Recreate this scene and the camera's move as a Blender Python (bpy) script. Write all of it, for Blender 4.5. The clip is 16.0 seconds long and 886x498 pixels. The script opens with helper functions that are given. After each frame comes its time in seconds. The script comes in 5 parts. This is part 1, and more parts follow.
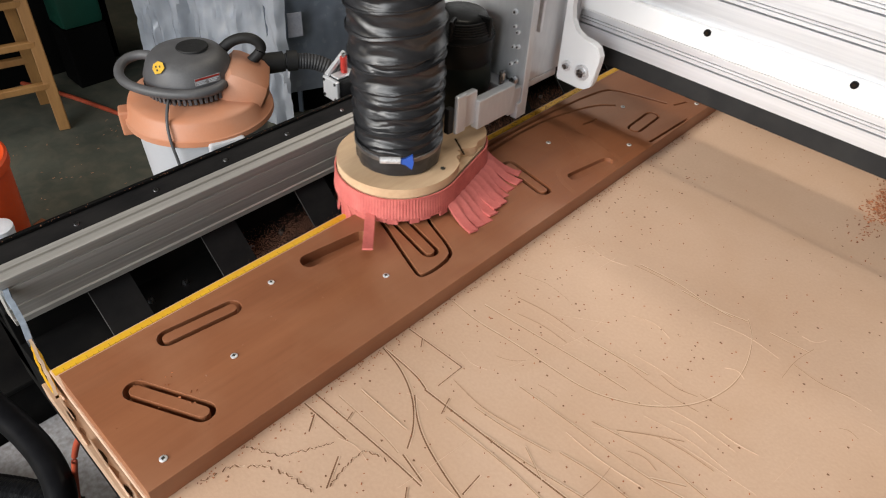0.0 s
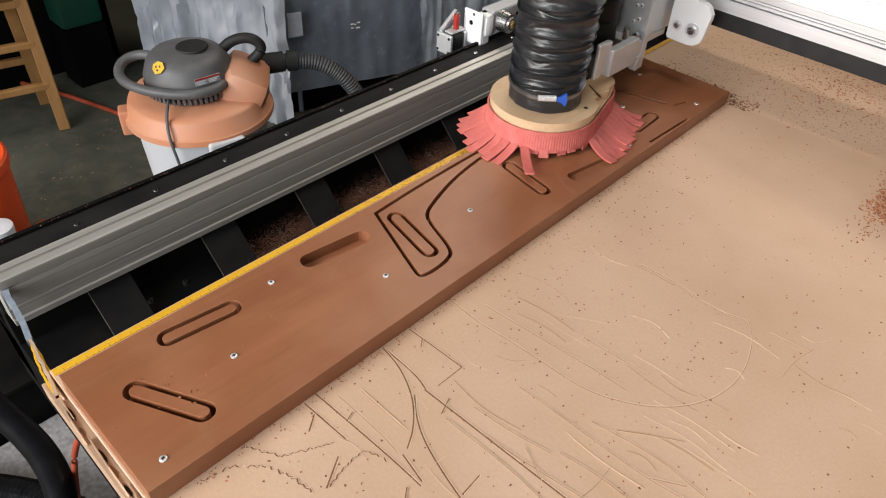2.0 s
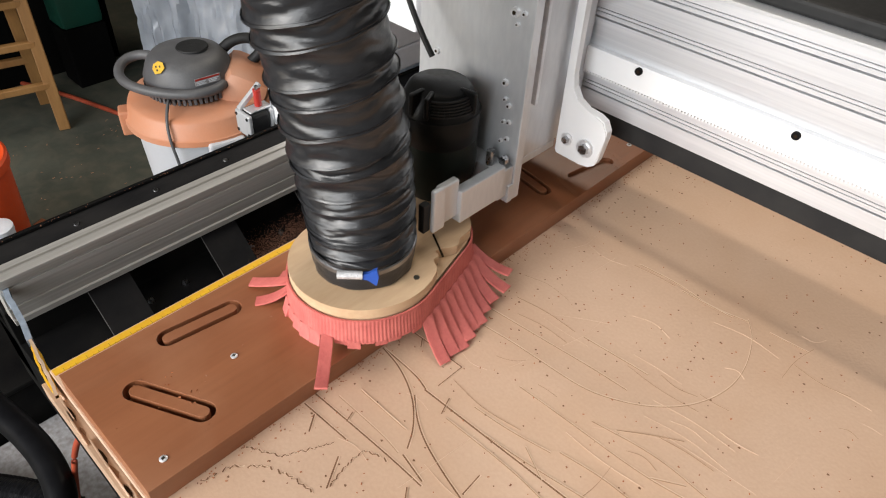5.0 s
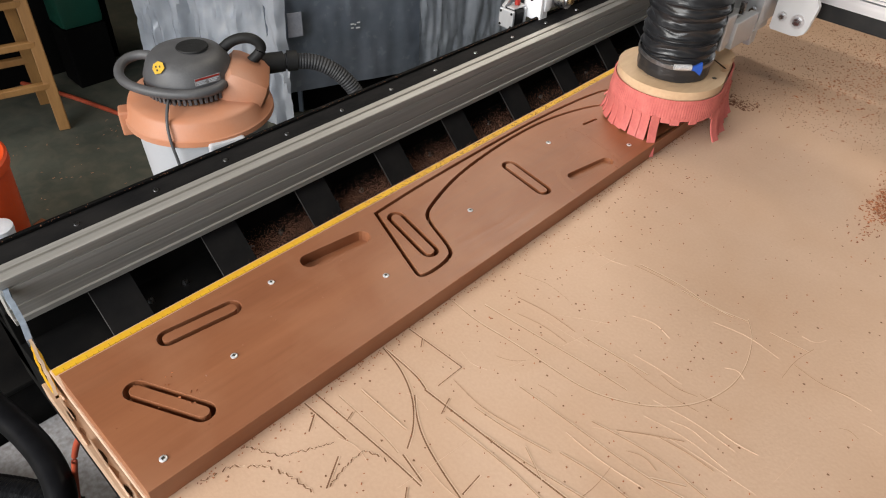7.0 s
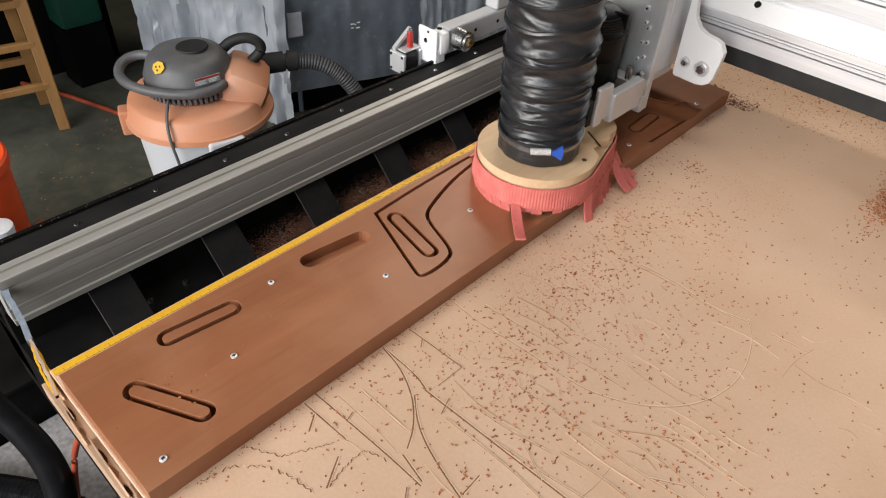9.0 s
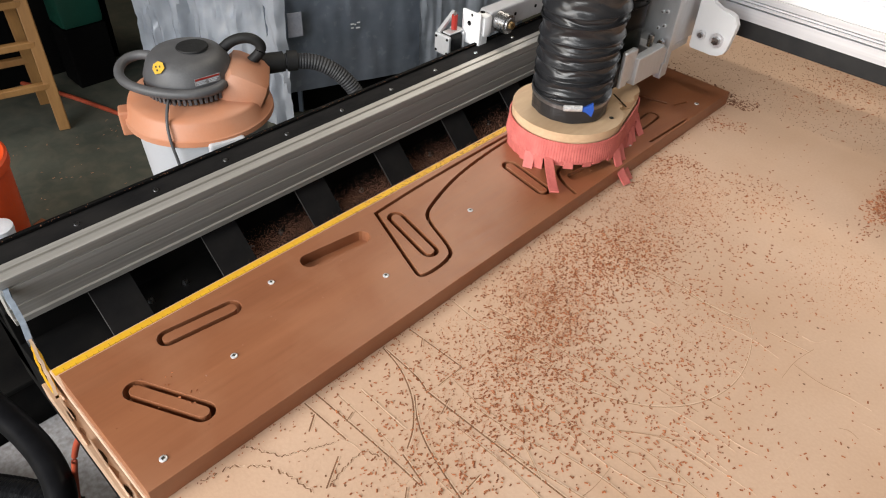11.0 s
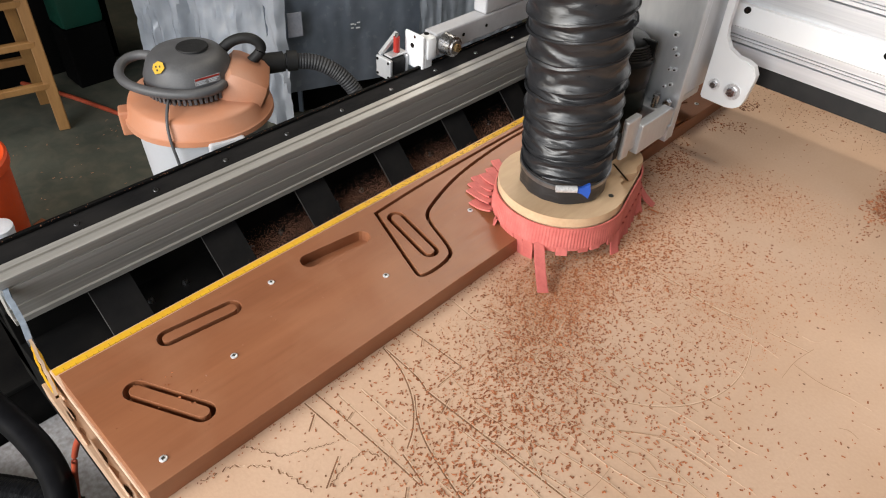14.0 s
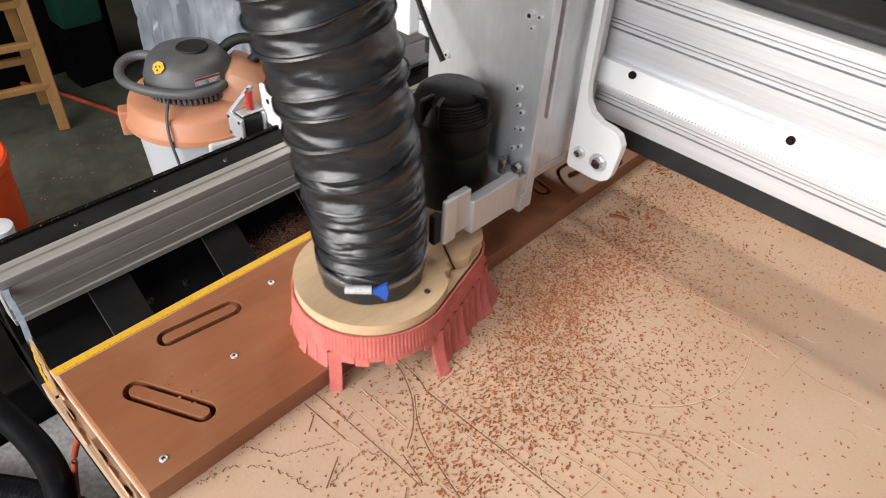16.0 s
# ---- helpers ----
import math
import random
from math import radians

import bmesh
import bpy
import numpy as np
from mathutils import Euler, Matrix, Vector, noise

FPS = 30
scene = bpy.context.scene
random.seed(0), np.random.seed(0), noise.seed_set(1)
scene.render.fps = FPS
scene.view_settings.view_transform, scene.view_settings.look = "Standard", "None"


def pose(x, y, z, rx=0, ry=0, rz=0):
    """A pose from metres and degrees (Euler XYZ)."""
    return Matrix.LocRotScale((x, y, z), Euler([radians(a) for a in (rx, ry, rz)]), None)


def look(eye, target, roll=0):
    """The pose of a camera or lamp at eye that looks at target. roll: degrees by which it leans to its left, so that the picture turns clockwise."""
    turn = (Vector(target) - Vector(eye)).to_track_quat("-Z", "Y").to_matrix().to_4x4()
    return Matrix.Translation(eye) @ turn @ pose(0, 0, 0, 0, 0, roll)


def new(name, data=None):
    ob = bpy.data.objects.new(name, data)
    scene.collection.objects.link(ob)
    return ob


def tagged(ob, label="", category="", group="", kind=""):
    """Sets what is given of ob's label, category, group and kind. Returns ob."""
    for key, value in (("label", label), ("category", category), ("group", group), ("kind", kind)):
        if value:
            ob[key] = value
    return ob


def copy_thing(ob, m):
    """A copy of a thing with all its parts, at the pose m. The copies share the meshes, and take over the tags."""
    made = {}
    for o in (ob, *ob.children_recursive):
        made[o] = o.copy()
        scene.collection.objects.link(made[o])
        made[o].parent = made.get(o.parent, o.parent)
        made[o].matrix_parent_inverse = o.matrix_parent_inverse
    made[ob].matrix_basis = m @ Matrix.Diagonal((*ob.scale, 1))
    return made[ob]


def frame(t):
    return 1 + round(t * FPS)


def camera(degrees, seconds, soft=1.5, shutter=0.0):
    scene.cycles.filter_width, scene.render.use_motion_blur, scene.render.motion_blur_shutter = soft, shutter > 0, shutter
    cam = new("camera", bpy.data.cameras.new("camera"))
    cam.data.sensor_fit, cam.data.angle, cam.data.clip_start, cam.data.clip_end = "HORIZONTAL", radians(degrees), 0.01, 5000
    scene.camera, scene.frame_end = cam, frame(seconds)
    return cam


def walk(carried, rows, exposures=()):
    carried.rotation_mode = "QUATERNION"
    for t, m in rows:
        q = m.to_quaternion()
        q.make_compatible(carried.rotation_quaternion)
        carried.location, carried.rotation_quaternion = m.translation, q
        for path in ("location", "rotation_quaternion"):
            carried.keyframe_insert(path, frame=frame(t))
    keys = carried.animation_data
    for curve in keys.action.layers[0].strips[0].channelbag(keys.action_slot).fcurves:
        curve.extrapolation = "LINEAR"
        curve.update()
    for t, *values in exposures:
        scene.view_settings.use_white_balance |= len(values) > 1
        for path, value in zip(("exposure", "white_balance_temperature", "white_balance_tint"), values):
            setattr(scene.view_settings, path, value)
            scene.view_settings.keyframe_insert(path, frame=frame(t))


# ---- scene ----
import itertools

# A router table in a garage workshop: x runs along the gantry beam, y along the rails, z = 0 is the bed.
cam = camera(65.4, 16.0, soft=1.1, shutter=0.14)
EYE = pose(0.5801, -0.0663, 0.6064, 49.05, -2.58, 44.14)
walk(cam, [(0.0, EYE), (16.0, EYE)], exposures=[(0.0, -0.14), (0.8, -0.12), (2.0, -0.04), (3.0, 0.0), (4.0, -0.06), (7.0, -0.05), (8.0, -0.06), (12.0, 0.04), (14.0, 0.02), (16.0, 0.06)])

# seconds, then x, y and z of the tool head
TOOL_PATH = [
    (0.00, 0.0361, 0.4493, -0.0023), (0.20, 0.0417, 0.3568, -0.0018), (0.50, 0.0994, 0.2766, -0.0010),
    (0.70, 0.1757, 0.2515, -0.0009), (1.00, 0.1313, 0.3314, -0.0009), (1.20, 0.0852, 0.3842, -0.0011),
    (1.50, 0.0658, 0.5035, -0.0014), (1.70, 0.0574, 0.5958, -0.0017), (2.00, 0.0701, 0.7309, -0.0021),
    (2.20, 0.0835, 0.8210, -0.0021), (2.50, 0.1788, 0.8996, -0.0020), (2.70, 0.1891, 0.9545, -0.0012),
    (3.00, 0.0780, 0.9092, 0.0000), (3.20, 0.0524, 0.8637, 0.0000), (3.50, 0.0453, 0.7302, 0.0000),
    (3.70, 0.0403, 0.6449, 0.0000), (4.00, 0.0419, 0.5258, 0.0000), (4.20, 0.0434, 0.4351, 0.0000),
    (4.67, 0.0994, 0.2766, -0.0010), (4.87, 0.1757, 0.2515, -0.0009), (5.17, 0.1313, 0.3314, -0.0009),
    (5.38, 0.0852, 0.3842, -0.0011), (5.70, 0.0658, 0.5035, -0.0014), (5.91, 0.0574, 0.5958, -0.0017),
    (6.30, 0.0653, 0.7617, -0.0128), (6.50, 0.0866, 0.8476, -0.0106), (6.70, 0.1480, 0.8953, -0.0080),
    (7.00, 0.1791, 0.9200, 0.0270), (7.20, 0.1379, 0.8161, 0.0240), (7.50, 0.1130, 0.7256, 0.0036),
    (7.70, 0.1362, 0.6669, 0.0035), (8.00, 0.2042, 0.5606, 0.0035), (8.20, 0.2170, 0.6343, 0.0040),
    (8.50, 0.1627, 0.7127, 0.0048), (8.70, 0.1108, 0.7276, 0.0028), (9.00, 0.1549, 0.6063, -0.0001),
    (9.20, 0.2123, 0.5582, 0.0010), (9.45, 0.2170, 0.6343, 0.0040), (9.74, 0.1627, 0.7127, 0.0048),
    (9.95, 0.1108, 0.7276, 0.0028), (10.20, 0.1549, 0.6063, -0.0001), (10.38, 0.2123, 0.5582, 0.0010),
    (10.58, 0.2170, 0.6343, 0.0040), (10.87, 0.1627, 0.7127, 0.0048), (11.08, 0.1108, 0.7276, 0.0028),
    (11.30, 0.1609, 0.6234, -0.0026), (11.50, 0.2018, 0.5557, -0.0011), (11.70, 0.2192, 0.6176, -0.0014),
    (12.00, 0.1768, 0.7050, -0.0019), (12.20, 0.1194, 0.7218, -0.0034), (12.50, 0.1610, 0.6122, -0.0058),
    (12.70, 0.2103, 0.5573, -0.0055), (13.00, 0.2220, 0.6688, -0.0051), (13.20, 0.1603, 0.7212, -0.0074),
    (13.50, 0.1207, 0.6789, -0.0108), (13.70, 0.1599, 0.6065, -0.0093), (14.00, 0.2231, 0.5725, -0.0070),
    (14.20, 0.2205, 0.6492, -0.0081), (14.50, 0.1450, 0.7144, -0.0098), (14.70, 0.0984, 0.7677, -0.0060),
    (15.00, 0.0708, 0.5923, 0.0257), (15.20, 0.0824, 0.5445, 0.0260), (15.50, 0.1536, 0.4872, 0.0072),
    (15.70, 0.1723, 0.4064, 0.0081), (16.00, 0.1959, 0.2601, 0.0093),
]
FLOOR_Z = -0.85

# ---------------------------------------------------------------- light
world = bpy.data.worlds.new("sky")
scene.world = world
world.use_nodes = True
sky = world.node_tree.nodes.new("ShaderNodeTexSky")
sky.sky_type, sky.sun_disc = "NISHITA", False
sky.sun_elevation, sky.sun_rotation = radians(29), radians(190)
world.node_tree.links.new(sky.outputs[0], world.node_tree.nodes["Background"].inputs[0])
world.node_tree.nodes["Background"].inputs[1].default_value = 0.12

sun = new("sun", bpy.data.lights.new("sun", "SUN"))
sun.data.energy, sun.data.angle, sun.data.color = 1.2, radians(14), (1, 0.95, 0.88)
sun.matrix_world = look((-1.2, -7.3, 4.3), (0.2, 0.5, 0))


def area(name, m, sx, sy, watts, color):
    lamp = new(name, bpy.data.lights.new(name, "AREA"))
    lamp.data.shape, lamp.data.size, lamp.data.size_y, lamp.data.energy, lamp.data.color = "RECTANGLE", sx, sy, watts, color
    lamp.matrix_world = m
    return lamp


area("door_daylight", look((0.10, -2.30, 1.10), (-0.35, 1.0, 0.60)), 2.8, 2.2, 126, (0.96, 0.985, 1.0))
# two ceiling tubes over the bed: the beam's twin shadow bands on the bed come from them
TUBES = ((0.05, 0.90, 0.09, 13), (-1.15, 2.45, 0.40, 34))
for tube_x, tube_y, tube_w, watts in TUBES:
    area("tube_light", look((tube_x, tube_y, 2.26), (tube_x, tube_y, 0)), 1.15, tube_w, watts, (1.0, 0.90, 0.76))

# ---------------------------------------------------------------- materials


def mat(name, base, other=None, scale=8.0, rough=0.6, metal=0.0, bump=0.1, fine=120.0, stretch=(1, 1, 1), mix=0.5, glow=0.0, vary=0.0, shine=0.5, grainy=0.2, film=None):
    """Two colours mixed by broad noise, fine grain in roughness and relief. Object coordinates, metres."""
    m = bpy.data.materials.new(name)
    m.use_nodes = True
    nt = m.node_tree
    b = nt.nodes["Principled BSDF"]
    L = nt.links.new
    co = nt.nodes.new("ShaderNodeTexCoord")
    mp = nt.nodes.new("ShaderNodeMapping")
    mp.inputs["Scale"].default_value = stretch
    L(co.outputs["Object"], mp.inputs[0])
    n1 = nt.nodes.new("ShaderNodeTexNoise")
    n1.inputs["Scale"].default_value, n1.inputs["Detail"].default_value = scale, 6
    L(mp.outputs[0], n1.inputs["Vector"])
    n2 = nt.nodes.new("ShaderNodeTexNoise")
    n2.inputs["Scale"].default_value, n2.inputs["Detail"].default_value = fine, 4
    L(mp.outputs[0], n2.inputs["Vector"])
    other = other or tuple(v * 0.8 for v in base)
    ramp = nt.nodes.new("ShaderNodeValToRGB")
    ramp.color_ramp.elements[0].position, ramp.color_ramp.elements[1].position = 0.5 - 0.25 * mix - 0.05, 0.5 + 0.25 * mix + 0.05
    ramp.color_ramp.elements[0].color, ramp.color_ramp.elements[1].color = (*other, 1), (*base, 1)
    L(n1.outputs[0], ramp.inputs[0])
    grain = nt.nodes.new("ShaderNodeMix")
    grain.data_type, grain.blend_type = "RGBA", "OVERLAY"
    grain.inputs[0].default_value = grainy
    L(ramp.outputs[0], grain.inputs[6])
    L(n2.outputs[0], grain.inputs[7])
    out = grain.outputs[2]
    if vary:
        info = nt.nodes.new("ShaderNodeNewGeometry")
        hsv = nt.nodes.new("ShaderNodeHueSaturation")
        rng = nt.nodes.new("ShaderNodeMapRange")
        rng.inputs[3].default_value, rng.inputs[4].default_value = 1 - vary, 1 + vary
        L(info.outputs["Random Per Island"], rng.inputs[0])
        L(rng.outputs[0], hsv.inputs["Value"])
        L(out, hsv.inputs["Color"])
        out = hsv.outputs[0]
    if film:
        # a thin, patchy film of dust or stain: colour, scale, most of it
        tint, size, most = film
        n3 = nt.nodes.new("ShaderNodeTexNoise")
        n3.inputs["Scale"].default_value, n3.inputs["Detail"].default_value, n3.inputs["Distortion"].default_value = size, 8, 0.6
        L(co.outputs["Object"], n3.inputs["Vector"])
        cover = nt.nodes.new("ShaderNodeMapRange")
        cover.inputs[1].default_value, cover.inputs[2].default_value, cover.inputs[3].default_value, cover.inputs[4].default_value = 0.42, 0.72, 0.0, most
        L(n3.outputs[0], cover.inputs[0])
        veil = nt.nodes.new("ShaderNodeMix")
        veil.data_type = "RGBA"
        L(cover.outputs[0], veil.inputs[0])
        L(out, veil.inputs[6])
        veil.inputs[7].default_value = (*tint, 1)
        out = veil.outputs[2]
    L(out, b.inputs["Base Color"])
    b.inputs["Metallic"].default_value = metal
    rr = nt.nodes.new("ShaderNodeMapRange")
    rr.inputs[3].default_value, rr.inputs[4].default_value = max(rough - 0.12, 0.03), min(rough + 0.12, 1)
    L(n2.outputs[0], rr.inputs[0])
    L(rr.outputs[0], b.inputs["Roughness"])
    if bump:
        bp = nt.nodes.new("ShaderNodeBump")
        bp.inputs["Strength"].default_value, bp.inputs["Distance"].default_value = bump, 0.002
        L(n2.outputs[0], bp.inputs["Height"])
        L(bp.outputs[0], b.inputs["Normal"])
    b.inputs["Specular IOR Level"].default_value = shine
    return m


MDF = mat("mdf", (0.67, 0.460, 0.328), (0.58, 0.387, 0.268), 5.5, 0.62, 0, 0.14, 260, mix=0.8, grainy=0.12, film=((0.50, 0.29, 0.165), 7, 0.30))
# brown of cut fibre, with a groove's shade put into the colour
MDF_CUT_SHADE = mat("mdf_cut_shade", (0.25, 0.13, 0.065), (0.17, 0.08, 0.04), 40, 0.9, 0, 0.2, 300)
MDF_FAINT_SHADE = mat("mdf_faint_cut_shade", (0.44, 0.275, 0.165), (0.36, 0.215, 0.125), 40, 0.9, 0, 0.2, 300)
# pale fuzz, lightened further for the light a raised lip would catch
MDF_BURR = mat("mdf_burr", (0.76, 0.57, 0.42), (0.66, 0.47, 0.33), 40, 0.9, 0, 0.2, 300)
MAHOGANY = mat("mahogany", (0.315, 0.118, 0.050), (0.220, 0.075, 0.031), 16, 0.42, 0, 0.12, 190, stretch=(1, 0.07, 1), mix=0.9, shine=0.62, grainy=0.14, film=((0.50, 0.26, 0.15), 9, 0.26))
PLY = mat("plywood", (0.52, 0.37, 0.26), (0.36, 0.23, 0.145), 30, 0.75, 0, 0.3, 200, stretch=(0.1, 1, 2))
PLY_PALE = mat("pale_birch_plywood", (0.66, 0.465, 0.295), (0.56, 0.37, 0.215), 14, 0.6, 0, 0.12, 180, stretch=(1, 0.2, 1))
# stands in for the shade inside voids, sockets and slits
VOID_SHADE = mat("void_shade", (0.03, 0.02, 0.012), None, 20, 0.95, shine=0.05)
YELLOW = mat("yellow_tape", (0.80, 0.46, 0.022), (0.70, 0.38, 0.018), 14, 0.45, 0, 0.05, 200)
TICK = mat("black_ink", (0.03, 0.028, 0.02), None, 20, 0.6)
ALU = mat("extruded_aluminium", (0.80, 0.81, 0.84), (0.60, 0.61, 0.64), 70, 0.34, 0.45, 0.10, 420, stretch=(0.012, 1, 1), mix=0.9, grainy=0.3)
ALU_Y = mat("dusty_aluminium", (0.62, 0.60, 0.57), (0.45, 0.43, 0.40), 60, 0.42, 0.55, 0.12, 300, stretch=(1, 0.012, 1), mix=0.9, grainy=0.3)
ALU_PLATE = mat("machined_aluminium_plate", (0.68, 0.69, 0.71), (0.58, 0.59, 0.61), 9, 0.40, 0.5, 0.06, 160, stretch=(1, 1, 0.3))
WHITE = mat("white_painted_steel", (0.86, 0.865, 0.88), (0.82, 0.83, 0.85), 12, 0.4, 0.0, 0.04, 120, grainy=0.06)
WELD = mat("worn_black_edge", (0.11, 0.105, 0.10), (0.03, 0.03, 0.03), 90, 0.6, 0.0, 0.1, 200)
SCREW = mat("bright_zinc", (0.86, 0.86, 0.87), (0.66, 0.66, 0.68), 300, 0.32, 0.45, 0.05, 400)
TAPE_INK = mat("worn_tape_ink", (0.30, 0.19, 0.02), (0.42, 0.27, 0.03), 60, 0.6)
ARM_GREY = mat("grey_painted_steel", (0.50, 0.50, 0.52), (0.42, 0.42, 0.44), 12, 0.5, 0.0, 0.05, 150, grainy=0.08)
BRASS = mat("dull_brass", (0.50, 0.36, 0.18), (0.35, 0.24, 0.12), 60, 0.3, 0.9, 0.05, 200)
STEEL = mat("zinc_steel", (0.55, 0.55, 0.56), (0.35, 0.35, 0.36), 90, 0.28, 1.0, 0.05, 200)
BLACK = mat("black_powder_coat", (0.004, 0.004, 0.0045), (0.009, 0.0085, 0.008), 18, 0.66, 0, 0.1, 220, shine=0.07)
SLAB = mat("black_steel_gusset", (0.009, 0.009, 0.010), (0.016, 0.015, 0.015), 25, 0.6, 0, 0.06, 160, shine=0.12)
GUIDE = mat("black_guide_strip", (0.006, 0.006, 0.007), (0.016, 0.015, 0.015), 26, 0.7, 0, 0.1, 200, stretch=(1, 0.5, 1), shine=0.15)
RUBBER = mat("dark_rubber", (0.012, 0.012, 0.013), (0.02, 0.02, 0.02), 30, 0.6, 0, 0.1, 150, shine=0.3)
HOSE = mat("black_vinyl_hose", (0.015, 0.015, 0.017), (0.024, 0.024, 0.026), 24, 0.33, 0, 0.42, 70, stretch=(1, 1, 2.6), shine=0.6)
SKIRT = mat("pink_red_rubber", (0.68, 0.185, 0.160), (0.56, 0.130, 0.115), 45, 0.62, 0, 0.2, 260, vary=0.08)
BAND = mat("dull_steel_band", (0.34, 0.34, 0.35), (0.20, 0.20, 0.21), 60, 0.34, 0.9, 0.05, 200)
BLUE = mat("blue_plastic", (0.02, 0.085, 0.42), None, 20, 0.4)
GREY_PLASTIC = mat("grey_plastic", (0.105, 0.105, 0.11), (0.075, 0.075, 0.08), 12, 0.5, 0, 0.1, 200)
ORANGE = mat("dusty_orange_plastic", (0.56, 0.20, 0.085), (0.52, 0.29, 0.20), 6, 0.5, 0, 0.06, 180, mix=1, grainy=0.06)
BIN = mat("pale_grey_plastic", (0.54, 0.55, 0.58), (0.47, 0.48, 0.51), 5, 0.5, 0, 0.05, 160, grainy=0.05)
CONCRETE = mat("concrete", (0.095, 0.099, 0.079), (0.044, 0.049, 0.039), 3.6, 0.8, 0, 0.25, 70, mix=0.8, shine=0.2, film=((0.13, 0.115, 0.085), 14, 0.5))
WALL = mat("painted_wall", (0.30, 0.29, 0.27), (0.24, 0.23, 0.215), 2.0, 0.85, 0, 0.1, 60)
# near-black colour in place of the deep shade at the garage's back
SHADE_BLACK = mat("shade_black", (0.005, 0.005, 0.005), (0.003, 0.003, 0.003), 2.0, 0.9, 0, 0.1, 60, shine=0.04)
PINE = mat("pine", (0.36, 0.19, 0.065), (0.26, 0.125, 0.040), 10, 0.5, 0, 0.1, 140, stretch=(1, 1, 0.15))
BUCKET = mat("orange_red_plastic", (0.72, 0.085, 0.015), (0.62, 0.065, 0.012), 8, 0.42, 0, 0.03, 90)
RED = mat("red_plastic", (0.45, 0.03, 0.02), None, 20, 0.45)
CORD = mat("orange_red_cord", (0.42, 0.07, 0.03), None, 20, 0.55)
GREEN = mat("green_plastic", (0.006, 0.07, 0.045), None, 8, 0.5)
CHIP = mat("wood_chips", (0.42, 0.150, 0.058), (0.27, 0.084, 0.032), 60, 0.85, 0, 0.0, 200, vary=0.35)
PALE_CHIP = mat("pale_chips", (0.45, 0.25, 0.14), (0.30, 0.14, 0.07), 60, 0.85, 0, 0.0, 200, vary=0.3)
DUST = mat("red_sawdust", (0.26, 0.12, 0.07), (0.17, 0.072, 0.042), 50, 0.95, 0, 0.6, 300)
FINE = mat("fine_sawdust", (0.56, 0.265, 0.13), (0.44, 0.185, 0.085), 60, 0.95, 0, 0.0, 200, vary=0.2)
TORN_PLASTIC = mat("torn_blue_grey_plastic", (0.27, 0.32, 0.39), (0.16, 0.19, 0.24), 60, 0.5, 0, 0.2, 200)
HOSE_BLACK = mat("matt_black_hose", (0.005, 0.005, 0.006), (0.008, 0.008, 0.009), 30, 0.42, 0, 0.1, 150, shine=0.08)
SHEET = mat("grey_plastic_sheet", (0.72, 0.76, 0.83), (0.50, 0.54, 0.60), 5, 0.16, 0, 0.25, 24, shine=1.0)
SHEET_DARK = mat("plastic_over_dark_box", (0.31, 0.345, 0.41), (0.19, 0.225, 0.275), 3, 0.24, 0, 0.25, 25)
SHEET_MID = mat("milky_plastic_sheet", (0.48, 0.52, 0.58), (0.30, 0.33, 0.38), 6, 0.3, 0, 0.25, 25)
PATCH = mat("dull_pink_paper", (0.33, 0.335, 0.38), (0.28, 0.29, 0.33), 20, 0.5)
PAPER = mat("white_paper", (0.74, 0.76, 0.80), (0.62, 0.64, 0.68), 6, 0.7)
SLEEVE = mat("dusty_black_sleeve", (0.035, 0.036, 0.040), (0.055, 0.055, 0.058), 14, 0.55, 0, 0.1, 160, shine=0.3)
LABEL_Y = mat("yellow_label", (0.75, 0.45, 0.03), None, 30, 0.5)
LABEL_G = mat("grey_label", (0.34, 0.34, 0.35), (0.22, 0.20, 0.20), 90, 0.5)
SMOKE = mat("router_black_plastic", (0.007, 0.007, 0.007), (0.012, 0.012, 0.012), 20, 0.35, 0, 0.05, 150, shine=0.14)
ROUTER_BODY = mat("dark_green_grey_casing", (0.016, 0.020, 0.016), (0.012, 0.014, 0.012), 20, 0.4, 0.1, 0.05, 150, shine=0.15)

# ---------------------------------------------------------------- mesh helpers


def box(bm, x0, x1, y0, y1, z0, z1, bevel=0.0, m=None):
    g = bmesh.ops.create_cube(bm, size=1)["verts"]
    for v in g:
        v.co = Vector((x0 + (v.co.x + 0.5) * (x1 - x0), y0 + (v.co.y + 0.5) * (y1 - y0), z0 + (v.co.z + 0.5) * (z1 - z0)))
    if m is not None:
        bmesh.ops.transform(bm, matrix=m, verts=g)
    if bevel:
        edges = list({e for v in g for e in v.link_edges})
        bmesh.ops.bevel(bm, geom=edges, offset=bevel, segments=2, affect="EDGES", profile=0.5)
    return bm


def boxes(*specs, bevel=0.0):
    bm = bmesh.new()
    for s in specs:
        box(bm, *s, bevel=bevel)
    return bm


def cyl(bm, a, b, r, r2=None, seg=24):
    a, b = Vector(a), Vector(b)
    turn = (b - a).to_track_quat("Z", "Y").to_matrix().to_4x4()
    bmesh.ops.create_cone(bm, cap_ends=True, segments=seg, radius1=r, radius2=r if r2 is None else r2, depth=(b - a).length,
                          matrix=Matrix.Translation((a + b) / 2) @ turn)
    return bm


def cyls(*specs):
    bm = bmesh.new()
    for s in specs:
        cyl(bm, *s)
    return bm


